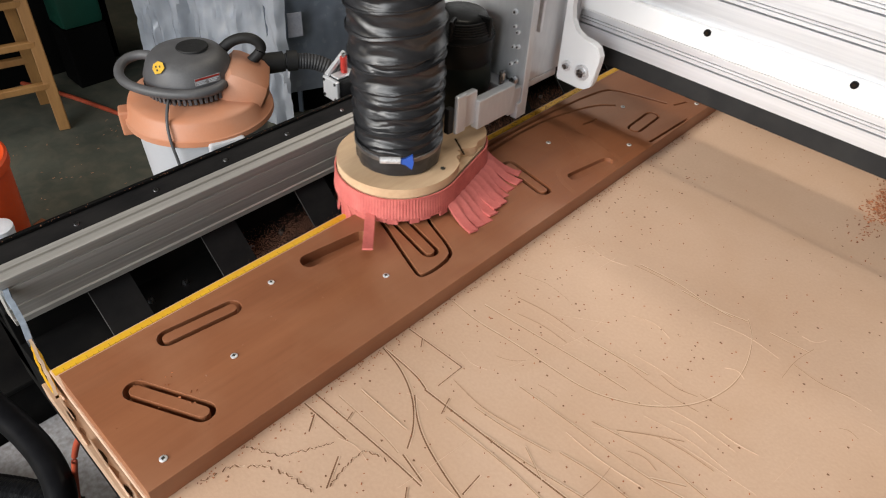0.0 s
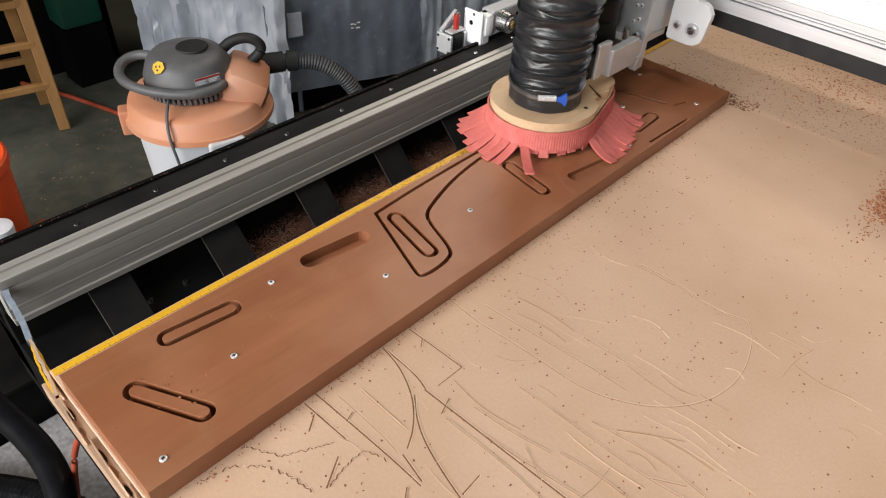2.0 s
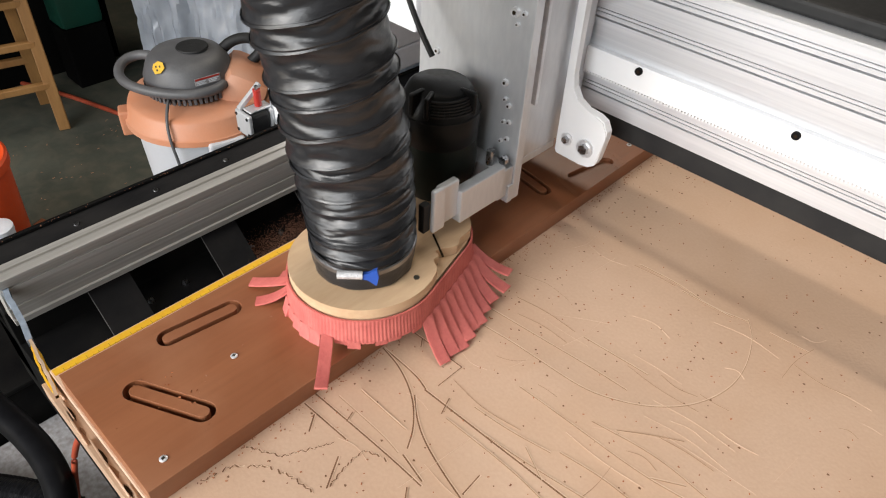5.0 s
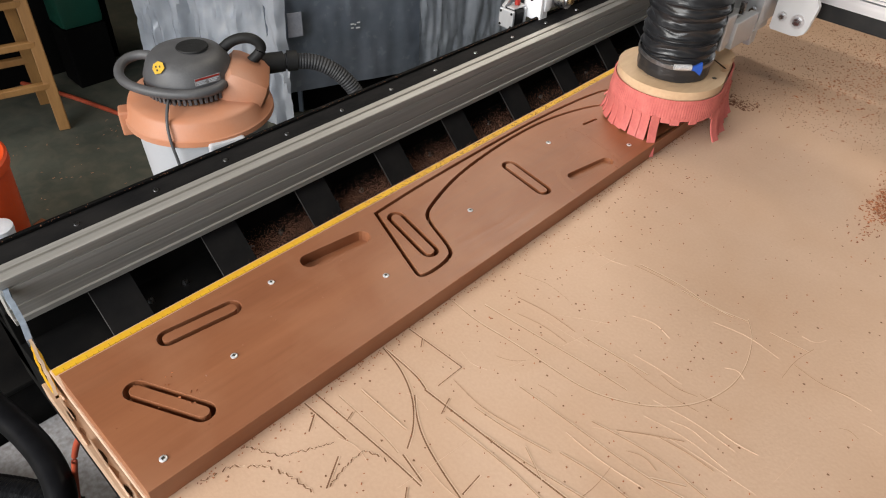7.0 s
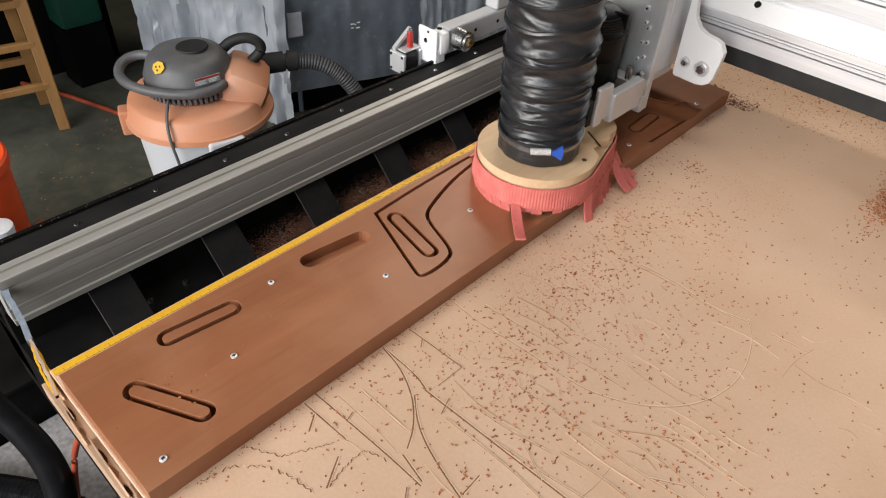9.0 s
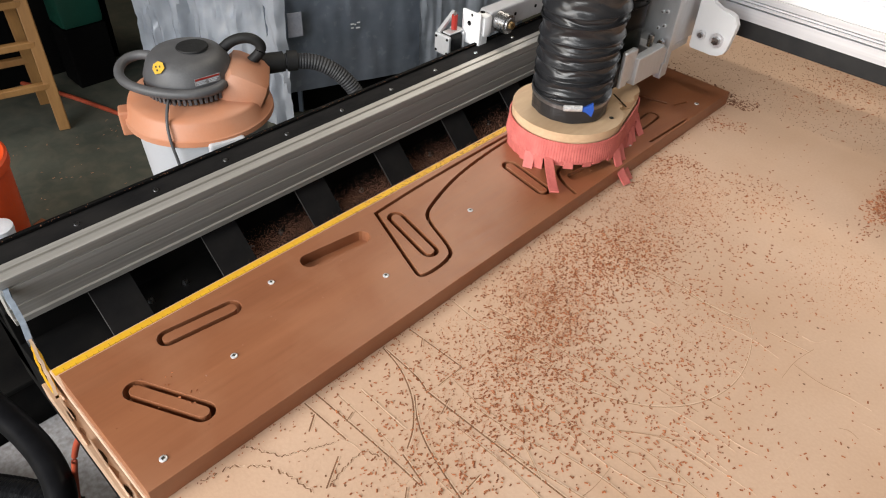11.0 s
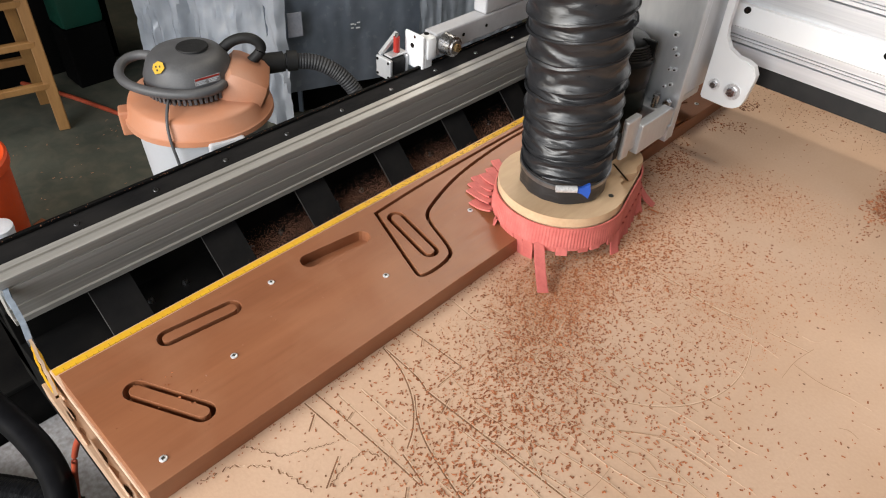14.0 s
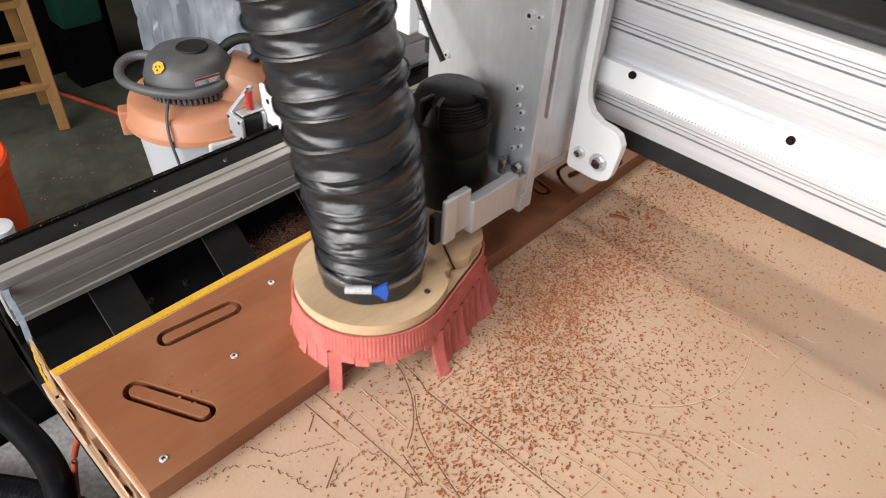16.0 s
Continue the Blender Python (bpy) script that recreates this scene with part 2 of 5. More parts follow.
def lathe(profile, seg=40, bm=None, wob=0.0):
    """Turn (radius, z) pairs about the z axis."""
    bm = bm or bmesh.new()
    rings = []
    for r, z in profile:
        ring = []
        for i in range(seg):
            a = 2 * math.pi * i / seg
            rr = r + wob * noise.noise((3 * math.cos(a), 3 * math.sin(a), 40 * z))
            ring.append(bm.verts.new((rr * math.cos(a), rr * math.sin(a), z)))
        rings.append(ring)
    for p, q in zip(rings, rings[1:]):
        for i in range(seg):
            j = (i + 1) % seg
            bm.faces.new((p[i], p[j], q[j], q[i]))
    return bm


def cap(bm):
    bmesh.ops.holes_fill(bm, edges=[e for e in bm.edges if e.is_boundary], sides=0)
    return bm


def prism(outline, z0, z1, bm=None, bevel=0.0):
    bm = bm or bmesh.new()
    low = [bm.verts.new((x, y, z0)) for x, y in outline]
    high = [bm.verts.new((x, y, z1)) for x, y in outline]
    n = len(low)
    fs = [bm.faces.new(low[::-1]), bm.faces.new(high)]
    for i in range(n):
        j = (i + 1) % n
        fs.append(bm.faces.new((low[i], low[j], high[j], high[i])))
    if bevel:
        bmesh.ops.bevel(bm, geom=list(fs[1].edges), offset=bevel, segments=2, affect="EDGES")
    return bm


def tube(points, r, seg=12, bm=None, ridges=0):
    """A round tube along a smooth line through the points."""
    bm = bm or bmesh.new()
    pts = [Vector(p) for p in points]
    for _ in range(3):
        fine = [pts[0]]
        for p, q in zip(pts, pts[1:]):
            fine += [p.lerp(q, 0.25), p.lerp(q, 0.75)]
        pts = fine + [pts[-1]]
    if ridges:
        dense = []
        for p, q in zip(pts, pts[1:]):
            k = max(1, int((q - p).length / 0.004))
            dense += [p.lerp(q, i / k) for i in range(k)]
        pts = dense + [pts[-1]]
    rings = []
    for i, p in enumerate(pts):
        d = (pts[min(i + 1, len(pts) - 1)] - pts[max(i - 1, 0)]).normalized()
        side = d.cross(Vector((0.31, 0.17, 0.93))).normalized()
        up = side.cross(d)
        rr = r * (1 - 0.1 * (i % 2)) if ridges else r
        rings.append([bm.verts.new(p + rr * (math.cos(2 * math.pi * k / seg) * side + math.sin(2 * math.pi * k / seg) * up)) for k in range(seg)])
    for p, q in zip(rings, rings[1:]):
        for i in range(seg):
            bm.faces.new((p[i], p[(i + 1) % seg], q[(i + 1) % seg], q[i]))
    return cap(bm)


def part(name, bm, material, parent=None, label="", smooth=False, m=None):
    me = bpy.data.meshes.new(name)
    if m is not None:
        bmesh.ops.transform(bm, matrix=m, verts=bm.verts)
    bmesh.ops.recalc_face_normals(bm, faces=bm.faces)
    bm.to_mesh(me)
    bm.free()
    me.materials.append(material)
    if smooth:
        me.polygons.foreach_set("use_smooth", [True] * len(me.polygons))
        me.set_sharp_from_angle(angle=radians(40))
    ob = new(name, me)
    if parent:
        ob.parent = parent
    if label:
        tagged(ob, label)
    return ob


def thing(name, label, category, m=None, group="", kind=""):
    ob = new(name)
    ob.empty_display_size = 0.05
    if m is not None:
        ob.matrix_world = m
    return tagged(ob, label, category, group, kind)


def structure(name, bm, material, label, category):
    return tagged(part(name, bm, material), label, category, kind="structure")


# ---------------------------------------------------------------- garage shell
X0, X1, Y0, Y1, TOP = -4.2, 2.6, -2.4, 4.4, 2.4
structure("floor", boxes((X0 - 0.2, X1 + 0.2, Y0 - 6, Y1 + 0.2, FLOOR_Z - 0.1, FLOOR_Z)), CONCRETE, "stained grey-green concrete garage floor", "floor")
structure("ceiling", boxes((X0 - 0.2, X1 + 0.2, Y0 - 0.15, Y1 + 0.2, TOP, TOP + 0.1)), WALL, "plain painted garage ceiling", "ceiling")
# west and north walls: the garage's inner darkness is put into their colour
structure("wall_west", boxes((X0 - 0.15, X0, Y0, Y1, FLOOR_Z, TOP)), SHADE_BLACK, "plain garage wall with deep shade put into its near-black colour", "wall")
structure("wall_north", boxes((X0, X1, Y1, Y1 + 0.15, FLOOR_Z, TOP)), SHADE_BLACK, "plain garage end wall, near-black in place of deep shade", "wall")
wall_south = boxes((X0, -2.6, Y0 - 0.15, Y0, FLOOR_Z, TOP), (1.55, X1, Y0 - 0.15, Y0, FLOOR_Z, TOP), (-2.6, 1.55, Y0 - 0.15, Y0, 2.25, TOP))
structure("wall_south", wall_south, WALL, "garage front wall with open door", "wall")
structure("wall_east", boxes((X1, X1 + 0.15, Y0 - 0.15, Y1, FLOOR_Z, TOP)), WALL, "plain painted garage side wall", "wall")

for tube_x, tube_y, tube_w, _ in TUBES:
    fixture = thing("ceiling_light", "white ceiling fixture with fluorescent tubes", "ceiling light", pose(tube_x, tube_y, TOP), "ceiling lights")
    part("housing", boxes((-0.62, 0.62, -tube_w / 2 - 0.02, tube_w / 2 + 0.02, -0.055, 0.0), bevel=0.006), WHITE, fixture)
    for y in ((0.0,) if tube_w < 0.2 else (-0.12, 0.0, 0.12)):
        part("tube", cyls(((-0.60, y, -0.082), (0.60, y, -0.082), 0.014, None, 16)), WHITE, fixture)
        for x in (-0.605, 0.605):
            part("socket", boxes((x - 0.012, x + 0.012, y - 0.02, y + 0.02, -0.105, -0.0553), bevel=0.002), WHITE, fixture)

# ---------------------------------------------------------------- router table: bed, rails, frame
BED_L, BED_R, BED_N, BED_F = -0.038, 0.86, -0.002, 1.80
LEDGE = -0.0145
table = thing("router_table", "router table with brown fibreboard bed on a black steel frame", "machine")
part("spoilboard", boxes((BED_L, BED_R, BED_N, BED_F, -0.010, 0.0), bevel=0.0006), MDF, table, "scored tan fibreboard spoilboard")
base = part("plywood_base", boxes((BED_L + 0.002, BED_R, LEDGE, BED_F - 0.01, -0.034, -0.0105), bevel=0.0008), PLY, table, "chipped plywood base with open voids")
rnd = random.Random(4)
for i in range(7):
    x = -0.02 + 0.032 * i + rnd.uniform(-0.006, 0.006)
    w, y = rnd.uniform(0.012, 0.026), rnd.uniform(-0.0095, -0.0070)
    pts = [(x, y), (x + 0.3 * w, y - rnd.uniform(0.0012, 0.0026)), (x + w, y - 0.0006), (x + 0.7 * w, y + rnd.uniform(0.0012, 0.0030)), (x + 0.3 * w, y + 0.0016)]
    # dark patch set slightly proud; the void's shade is its colour
    part("ply_void", prism(pts, -0.0112, -0.0101), VOID_SHADE if i % 2 else MDF_CUT_SHADE, base)
for i in range(9):
    x, y = -0.03 + 0.024 * i + rnd.uniform(-0.01, 0.01), rnd.uniform(-0.0135, -0.0045)
    l = rnd.uniform(0.02, 0.05)
    part("splinter", prism([(x, y), (x + l, y - 0.0009), (x + l, y + 0.0004), (x, y + 0.0012)], -0.0108, -0.0085 + rnd.uniform(0, 0.002)), PLY if i % 3 else MDF_BURR, base)

tape = part("tape_rule", boxes((BED_L + 0.0022, BED_L + 0.0120, 0.0, BED_F, 0.0, 0.0007)), YELLOW, table, "yellow adhesive measuring tape")
ticks = bmesh.new()
for i in range(0, 280):
    y = 0.01 + i * 0.00635
    long = 0.0055 if i % 4 == 0 else (0.0032 if i % 2 == 0 else 0.0018)
    box(ticks, BED_L + 0.0125 - long, BED_L + 0.0123, y, y + 0.0005, 0.0007, 0.0010)
part("tape_marks", ticks, TAPE_INK, tape)

# frame under the bed edge: shelf, back web, sloping gussets
frame_top = -0.1
part("frame_shelf", boxes((-0.235, 0.9, 0.0, 1.9, frame_top - 0.006, frame_top), bevel=0.001), BLACK, table, "black steel shelf with sawdust")
part("frame_web", boxes((-0.235, -0.206, 0.0, 1.9, frame_top, -0.043), bevel=0.001), BLACK, table)
part("frame_beam", boxes((-0.30, -0.22, 0.0, 1.9, -0.2, -0.107), bevel=0.003), BLACK, table)
part("front_beam", boxes((-0.30, 0.9, 0.0, 0.06, -0.24, -0.107), bevel=0.003), BLACK, table)
for i, y in enumerate((0.1, 1.75)):
    for x in (-0.27, 0.8):
        part("table_leg", boxes((x, x + 0.06, y, y + 0.06, FLOOR_Z, -0.2), bevel=0.003), BLACK, table)


def gusset(y):
    bm = bmesh.new()
    for v in ((-0.196, y, -0.043), (-0.138, y, -0.0995), (-0.133, y, -0.0995), (-0.190, y, -0.043)):
        bm.verts.new(v)
    f = bm.faces.new(bm.verts)
    out = bmesh.ops.extrude_face_region(bm, geom=[f])["geom"]
    bmesh.ops.translate(bm, vec=(0, 0.056, 0), verts=[v for v in out if isinstance(v, bmesh.types.BMVert)])
    return bm


for i in range(-1, 11):
    y = 0.094 + 0.1662 * i
    if y < 0:
        continue
    g = part("gusset", gusset(y), SLAB, table)
    part("weld_edge", cyls(((-0.1915, y - 0.0004, -0.0435), (-0.1345, y - 0.0004, -0.099), 0.0005, None, 6)), WELD, g)
    for k in (0.1, 0.42):
        part("bolt_head", cyls(((-0.165, y + 0.1662 * (0.42 + k) - 0.02, -0.1), (-0.165, y + 0.1662 * (0.42 + k) - 0.02, -0.095), 0.0045, 0.0038, 10)), STEEL, table)


def rail(name_y0, y1):
    """An aluminium side rail: grooved section drawn along y, with a black guide strip beside it."""
    sec = [(-0.2035, 0.030), (-0.193, 0.030), (-0.1925, 0.0265), (-0.189, 0.0265), (-0.1885, 0.030), (-0.1755, 0.030), (-0.1745, 0.029),
           (-0.1745, 0.018), (-0.1775, 0.0172), (-0.1775, 0.0155), (-0.1745, 0.0147), (-0.1745, -0.010), (-0.1770, -0.011), (-0.1770, -0.013), (-0.1745, -0.014),
           (-0.1745, -0.030), (-0.1725, -0.032), (-0.1725, -0.0395), (-0.1745, -0.041), (-0.2035, -0.041)]
    bm = bmesh.new()
    a = [bm.verts.new((x, name_y0, z)) for x, z in sec]
    b = [bm.verts.new((x, y1, z)) for x, z in sec]
    bm.faces.new(a), bm.faces.new(b[::-1])
    for i in range(len(sec)):
        j = (i + 1) % len(sec)
        bm.faces.new((a[i], a[j], b[j], b[i]))
    return bm


side_rail = thing("side_rail", "grooved aluminium side rail with a black guide strip", "rail")
part("extrusion", rail(0.004, 1.95), ALU_Y, side_rail)
guide = part("guide_strip", boxes((-0.252, -0.2045, 0.0, 1.95, -0.043, 0.026), bevel=0.0015), GUIDE, side_rail, "dusty black guide strip")
part("guide_lip", boxes((-0.2515, -0.245, 0.001, 1.949, 0.026, 0.031), bevel=0.001), BLACK, guide)
for i in range(17):
    y = 0.12 + 0.11 * i
    part("cap_screw", cyls(((-0.224, y, 0.0255), (-0.224, y, 0.0275), 0.004, 0.0034, 12)), STEEL, guide)

# frayed front edge that joins the rail to the bed
trim = thing("front_edge_strip", "frayed yellow and blue-grey strip along the bed's front edge", "edging")


def frayed(points, w, h):
    bm = bmesh.new()
    rows = []
    for x, y, z in points:
        rows.append([bm.verts.new((x, y - w, z)), bm.verts.new((x, y + w, z)), bm.verts.new((x, y + w, z - h)), bm.verts.new((x, y - w, z - h))])
    for p, q in zip(rows, rows[1:]):
        for i in range(4):
            bm.faces.new((p[i], p[(i + 1) % 4], q[(i + 1) % 4], q[i]))
    bm.faces.new(rows[0]), bm.faces.new(rows[-1][::-1])
    return bm


rnd = random.Random(8)
for k, bulge in enumerate((-0.0035, 0.0030, 0.0004)):
    pts = []
    for i in range(15):
        u = i / 14
        pts.append((-0.100 + 0.098 * u, 0.002 - 0.0115 * u + bulge * math.sin(math.pi * u) + rnd.uniform(-0.0006, 0.0006), -0.002 - 0.004 * abs(bulge) / 0.003 * math.sin(math.pi * u)))
    part("yellow_fibre", frayed(pts, 0.0011 + 0.0003 * k, 0.004), YELLOW if k < 2 else PLY, trim)
pts = [(-0.195 + 0.096 * i / 9, 0.0125 - 0.0105 * i / 9 + rnd.uniform(-0.0012, 0.0012), 0.022 - 0.024 * i / 9) for i in range(10)]
part("blue_grey_flake", frayed(pts, 0.0032, 0.010), TORN_PLASTIC, trim, "torn blue-grey plastic edge")

# ---------------------------------------------------------------- the workpiece
BOARD_T = 0.025


def stadium(a, b, r, n=9):
    """Outline of a slot between the end centres a and b."""
    a, b = Vector(a), Vector(b)
    t = math.atan2((b - a).y, (b - a).x)
    out = [(b.x + r * math.cos(t - math.pi / 2 + math.pi * i / n), b.y + r * math.sin(t - math.pi / 2 + math.pi * i / n)) for i in range(n + 1)]
    return out + [(a.x + r * math.cos(t + math.pi / 2 + math.pi * i / n), a.y + r * math.sin(t + math.pi / 2 + math.pi * i / n)) for i in range(n + 1)]


def rounded(points, n=3):
    pts = []
    for p in points:
        pts += [Vector(p[:2])] * (p[2] if len(p) > 2 else 1)
    for _ in range(n):
        fine = [pts[0]]
        for p, q in zip(pts, pts[1:]):
            fine += [p.lerp(q, 0.25), p.lerp(q, 0.75)]
        pts = fine + [pts[-1]]
    return [p for i, p in enumerate(pts) if not i or (p - pts[i - 1]).length > 1e-5]


def ribbon(points, w, z0, z1, bm=None):
    """A strip of width w along the points, from z0 to z1."""
    bm = bm or bmesh.new()
    pts = [Vector((p[0], p[1])) for p in points]
    rows = []
    for i, p in enumerate(pts):
        d1 = (pts[i] - pts[i - 1]).normalized() if i else (pts[1] - pts[0]).normalized()
        d2 = (pts[i + 1] - pts[i]).normalized() if i + 1 < len(pts) else d1
        d = (d1 + d2).normalized()
        n = Vector((-d.y, d.x)) * (w / 2) / max(0.5, d.dot(d1))
        rows.append([bm.verts.new((*(p + n), z1)), bm.verts.new((*(p - n), z1)), bm.verts.new((*(p - n), z0)), bm.verts.new((*(p + n), z0))])
    for a, b in zip(rows, rows[1:]):
        for i in range(4):
            j = (i + 1) % 4
            bm.faces.new((a[i], a[j], b[j], b[i]))
    bm.faces.new(rows[0][::-1]), bm.faces.new(rows[-1])
    bmesh.ops.recalc_face_normals(bm, faces=bm.faces)
    return bm


def ring_cut(a, b, r, w, z0, z1):
    """A groove that runs round a slot."""
    bm = bmesh.new()
    o, i = stadium(a, b, r), stadium(a, b, r - w)
    loops = [[bm.verts.new((x, y, z)) for x, y in s] for s in (o, i) for z in (z0, z1)]
    n = len(o)
    for p, q in ((0, 1), (1, 3), (3, 2), (2, 0)):
        for k in range(n):
            bm.faces.new((loops[p][k], loops[p][(k + 1) % n], loops[q][(k + 1) % n], loops[q][k]))
    bmesh.ops.recalc_face_normals(bm, faces=bm.faces)
    return bm


def slot_ends(p, q, r):
    p, q = Vector(p), Vector(q)
    d = (q - p).normalized() * r
    return p + d, q - d


KERF = 0.0052
LEG_OUTLINE = [(0.072, 0.925), (0.050, 0.905), (0.030, 0.845), (0.0185, 0.78), (0.0175, 0.70), (0.0225, 0.629), (0.033, 0.557), (0.055, 0.490), (0.066, 0.468), (0.085, 0.458),
               (0.140, 0.441), (0.150, 0.425), (0.1525, 0.395), (0.149, 0.3755), (0.136, 0.3785), (0.018, 0.4195, 4), (0.012, 0.505), (0.0085, 0.647), (0.008, 0.796), (0.022, 0.955), (0.045, 0.976), (0.128, 1.000)]
ARM_OUTLINE = [(0.178, 0.661), (0.150, 0.668), (0.128, 0.683), (0.122, 0.695), (0.124, 0.722), (0.121, 0.745), (0.105, 0.762), (0.080, 0.775), (0.066, 0.790), (0.066, 0.806), (0.080, 0.808), (0.097, 0.806), (0.168, 0.789), (0.178, 0.780), (0.1785, 0.764)]


def board_mesh():
    """The plank with its grooves and pockets cut into it."""
    bm = boxes((0.0, 0.184, 0.0, 1.128, 0.0, BOARD_T))
    bmesh.ops.subdivide_edges(bm, edges=[e for e in bm.edges if abs(e.verts[0].co.y - e.verts[1].co.y) > 0.5], cuts=1)
    body = part("plank", bm, MAHOGANY)
    hi, deep, half = BOARD_T + 0.01, 0.004, 0.012
    cutters = []
    R = 0.0125
    for p, q in (((0.028, 0.094), (0.039, 0.192)), ((0.060, 0.041), (0.152, 0.087)), ((0.031, 0.436), (0.134, 0.416)), ((0.055, 0.647), (0.151, 0.631))):
        cutters.append(ring_cut(*slot_ends(p, q, R), R, 0.0060, deep, hi))
    for p, q, r, floor in (((0.032, 0.284), (0.044, 0.384), R, 0.009), ((0.148, 0.686), (0.162, 0.776), 0.0095, 0.0185)):
        cutters.append(prism(stadium(*slot_ends(p, q, r), r), floor, hi))
    cutters.append(ring_cut(*slot_ends((0.137, 0.872), (0.133, 0.955), R), R, 0.0042, half, hi))
    cutters.append(ribbon(rounded(LEG_OUTLINE, 2), KERF, deep, hi))
    cutters.append(ribbon(rounded(ARM_OUTLINE, 2), KERF, deep, hi))
    cutters.append(ribbon([(0.176, 0.866), (0.180, 0.981)], 0.004, half, hi))
    cutters.append(ribbon([(0.140, 1.004), (0.150, 1.034)], 0.004, half, hi))
    cutters.append(ribbon([(0.071, 0.829), (0.076, 0.862)], 0.0045, half, hi))
    for c in cutters:
        ob = part("cutter", c, MAHOGANY)
        mod = body.modifiers.new("cut", "BOOLEAN")
        mod.operation, mod.solver, mod.object = "DIFFERENCE", "EXACT", ob
        bpy.context.view_layer.update()
        done = bpy.data.meshes.new_from_object(body.evaluated_get(bpy.context.evaluated_depsgraph_get()))
        body.modifiers.clear()
        if len(done.polygons) > 40 or not cutters.index(c):
            body.data = done
        bpy.data.objects.remove(ob)
    bev = body.modifiers.new("edges", "BEVEL")
    bev.width, bev.segments, bev.limit_method, bev.angle_limit = 0.0009, 2, "ANGLE", radians(60)
    bpy.context.view_layer.update()
    done = bpy.data.meshes.new_from_object(body.evaluated_get(bpy.context.evaluated_depsgraph_get()))
    bpy.data.objects.remove(body)
    return done


plank = tagged(new("plank", board_mesh()), "reddish-brown hardwood plank with routed slots on the bed", "wood plank")


def screw(x, y):
    s = thing("wood_screw", "shiny steel screw holding the hardwood plank down", "screw", pose(x, y, BOARD_T), "hold-down screws")
    head = part("head", lathe([(0.0020, -0.004), (0.0037, 0.0), (0.0040, 0.0007), (0.0033, 0.0013), (0.0014, 0.0015)], 16), SCREW, s, smooth=True)
    # raised black cross gives the shade of a sunk drive recess
    part("recess", boxes((-0.0019, 0.0019, -0.0005, 0.0005, 0.0013, 0.0018), (-0.0005, 0.0005, -0.0019, 0.0019, 0.0013, 0.0018)), TICK, head)
    return s


first = screw(0.034, 0.238)
for x, y in ((0.119, 0.346), (0.101, 0.143), (0.162, 0.027), (0.101, 0.519), (0.067, 0.740), (0.158, 0.832), (0.165, 1.039), (0.036, 1.06), (0.083, 0.93)):
    copy_thing(first, pose(x, y, BOARD_T, 0, 0, (x * 7000) % 90))

# ---------------------------------------------------------------- scored lines in the bed


LINES = itertools.count()


# raised ribbons: dark colour gives the groove's shade, pale burr its lit lip
def score(points, w=0.0013, soft=True, shade=MDF_CUT_SHADE):
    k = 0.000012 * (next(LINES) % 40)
    w *= 1.25 if shade == MDF_CUT_SHADE else 0.8
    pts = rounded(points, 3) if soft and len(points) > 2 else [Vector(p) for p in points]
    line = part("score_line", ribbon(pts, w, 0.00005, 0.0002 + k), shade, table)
    if shade != MDF_CUT_SHADE:
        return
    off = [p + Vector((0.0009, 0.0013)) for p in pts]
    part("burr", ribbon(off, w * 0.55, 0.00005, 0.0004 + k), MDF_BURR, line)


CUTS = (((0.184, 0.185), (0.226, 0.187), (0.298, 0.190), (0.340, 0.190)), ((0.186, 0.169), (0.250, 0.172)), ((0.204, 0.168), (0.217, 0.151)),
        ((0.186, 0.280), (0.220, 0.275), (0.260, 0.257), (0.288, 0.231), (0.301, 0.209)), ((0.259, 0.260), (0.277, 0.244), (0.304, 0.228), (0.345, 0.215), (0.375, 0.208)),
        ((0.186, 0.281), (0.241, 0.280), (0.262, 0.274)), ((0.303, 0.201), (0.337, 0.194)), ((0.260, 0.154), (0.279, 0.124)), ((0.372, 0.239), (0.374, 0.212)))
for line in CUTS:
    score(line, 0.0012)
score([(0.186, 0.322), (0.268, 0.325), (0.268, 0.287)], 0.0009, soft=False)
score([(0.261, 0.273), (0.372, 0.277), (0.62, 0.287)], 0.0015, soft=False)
RIDGES = (((0.188, 0.394), (0.233, 0.390), (0.281, 0.396), (0.330, 0.398), (0.376, 0.400), (0.406, 0.409), (0.445, 0.431), (0.479, 0.469), (0.496, 0.517), (0.495, 0.563), (0.481, 0.610), (0.462, 0.637)),
          ((0.220, 0.418), (0.309, 0.426), (0.370, 0.432), (0.416, 0.434)), ((0.337, 0.464), (0.421, 0.470)), ((0.314, 0.626), (0.369, 0.631), (0.417, 0.622), (0.463, 0.633)), ((0.379, 0.622), (0.446, 0.625)),
          ((0.491, 0.635), (0.537, 0.639)), ((0.330, 0.352), (0.394, 0.354), (0.482, 0.355), (0.529, 0.363)), ((0.412, 0.372), (0.482, 0.385), (0.541, 0.379)), ((0.314, 0.296), (0.358, 0.300), (0.405, 0.310)),
          ((0.346, 0.278), (0.407, 0.285), (0.461, 0.294)), ((0.411, 0.317), (0.454, 0.324), (0.487, 0.324)), ((0.491, 0.358), (0.521, 0.376)), ((0.303, 0.264), (0.389, 0.267), (0.431, 0.263)),
          ((0.383, 0.297), (0.418, 0.279)), ((0.214, 0.224), (0.284, 0.224)), ((0.203, 0.202), (0.273, 0.203), (0.298, 0.200)))
for n, line in enumerate(RIDGES):
    score(line, 0.0017 if n < 5 else 0.0012, shade=MDF_BURR)
    # the shallow cut that threw the ridge up, its shade a darker ribbon
    score([(x + 0.0006, y - 0.0012) for x, y in line], 0.0009 if n < 5 else 0.0006, shade=MDF_FAINT_SHADE)
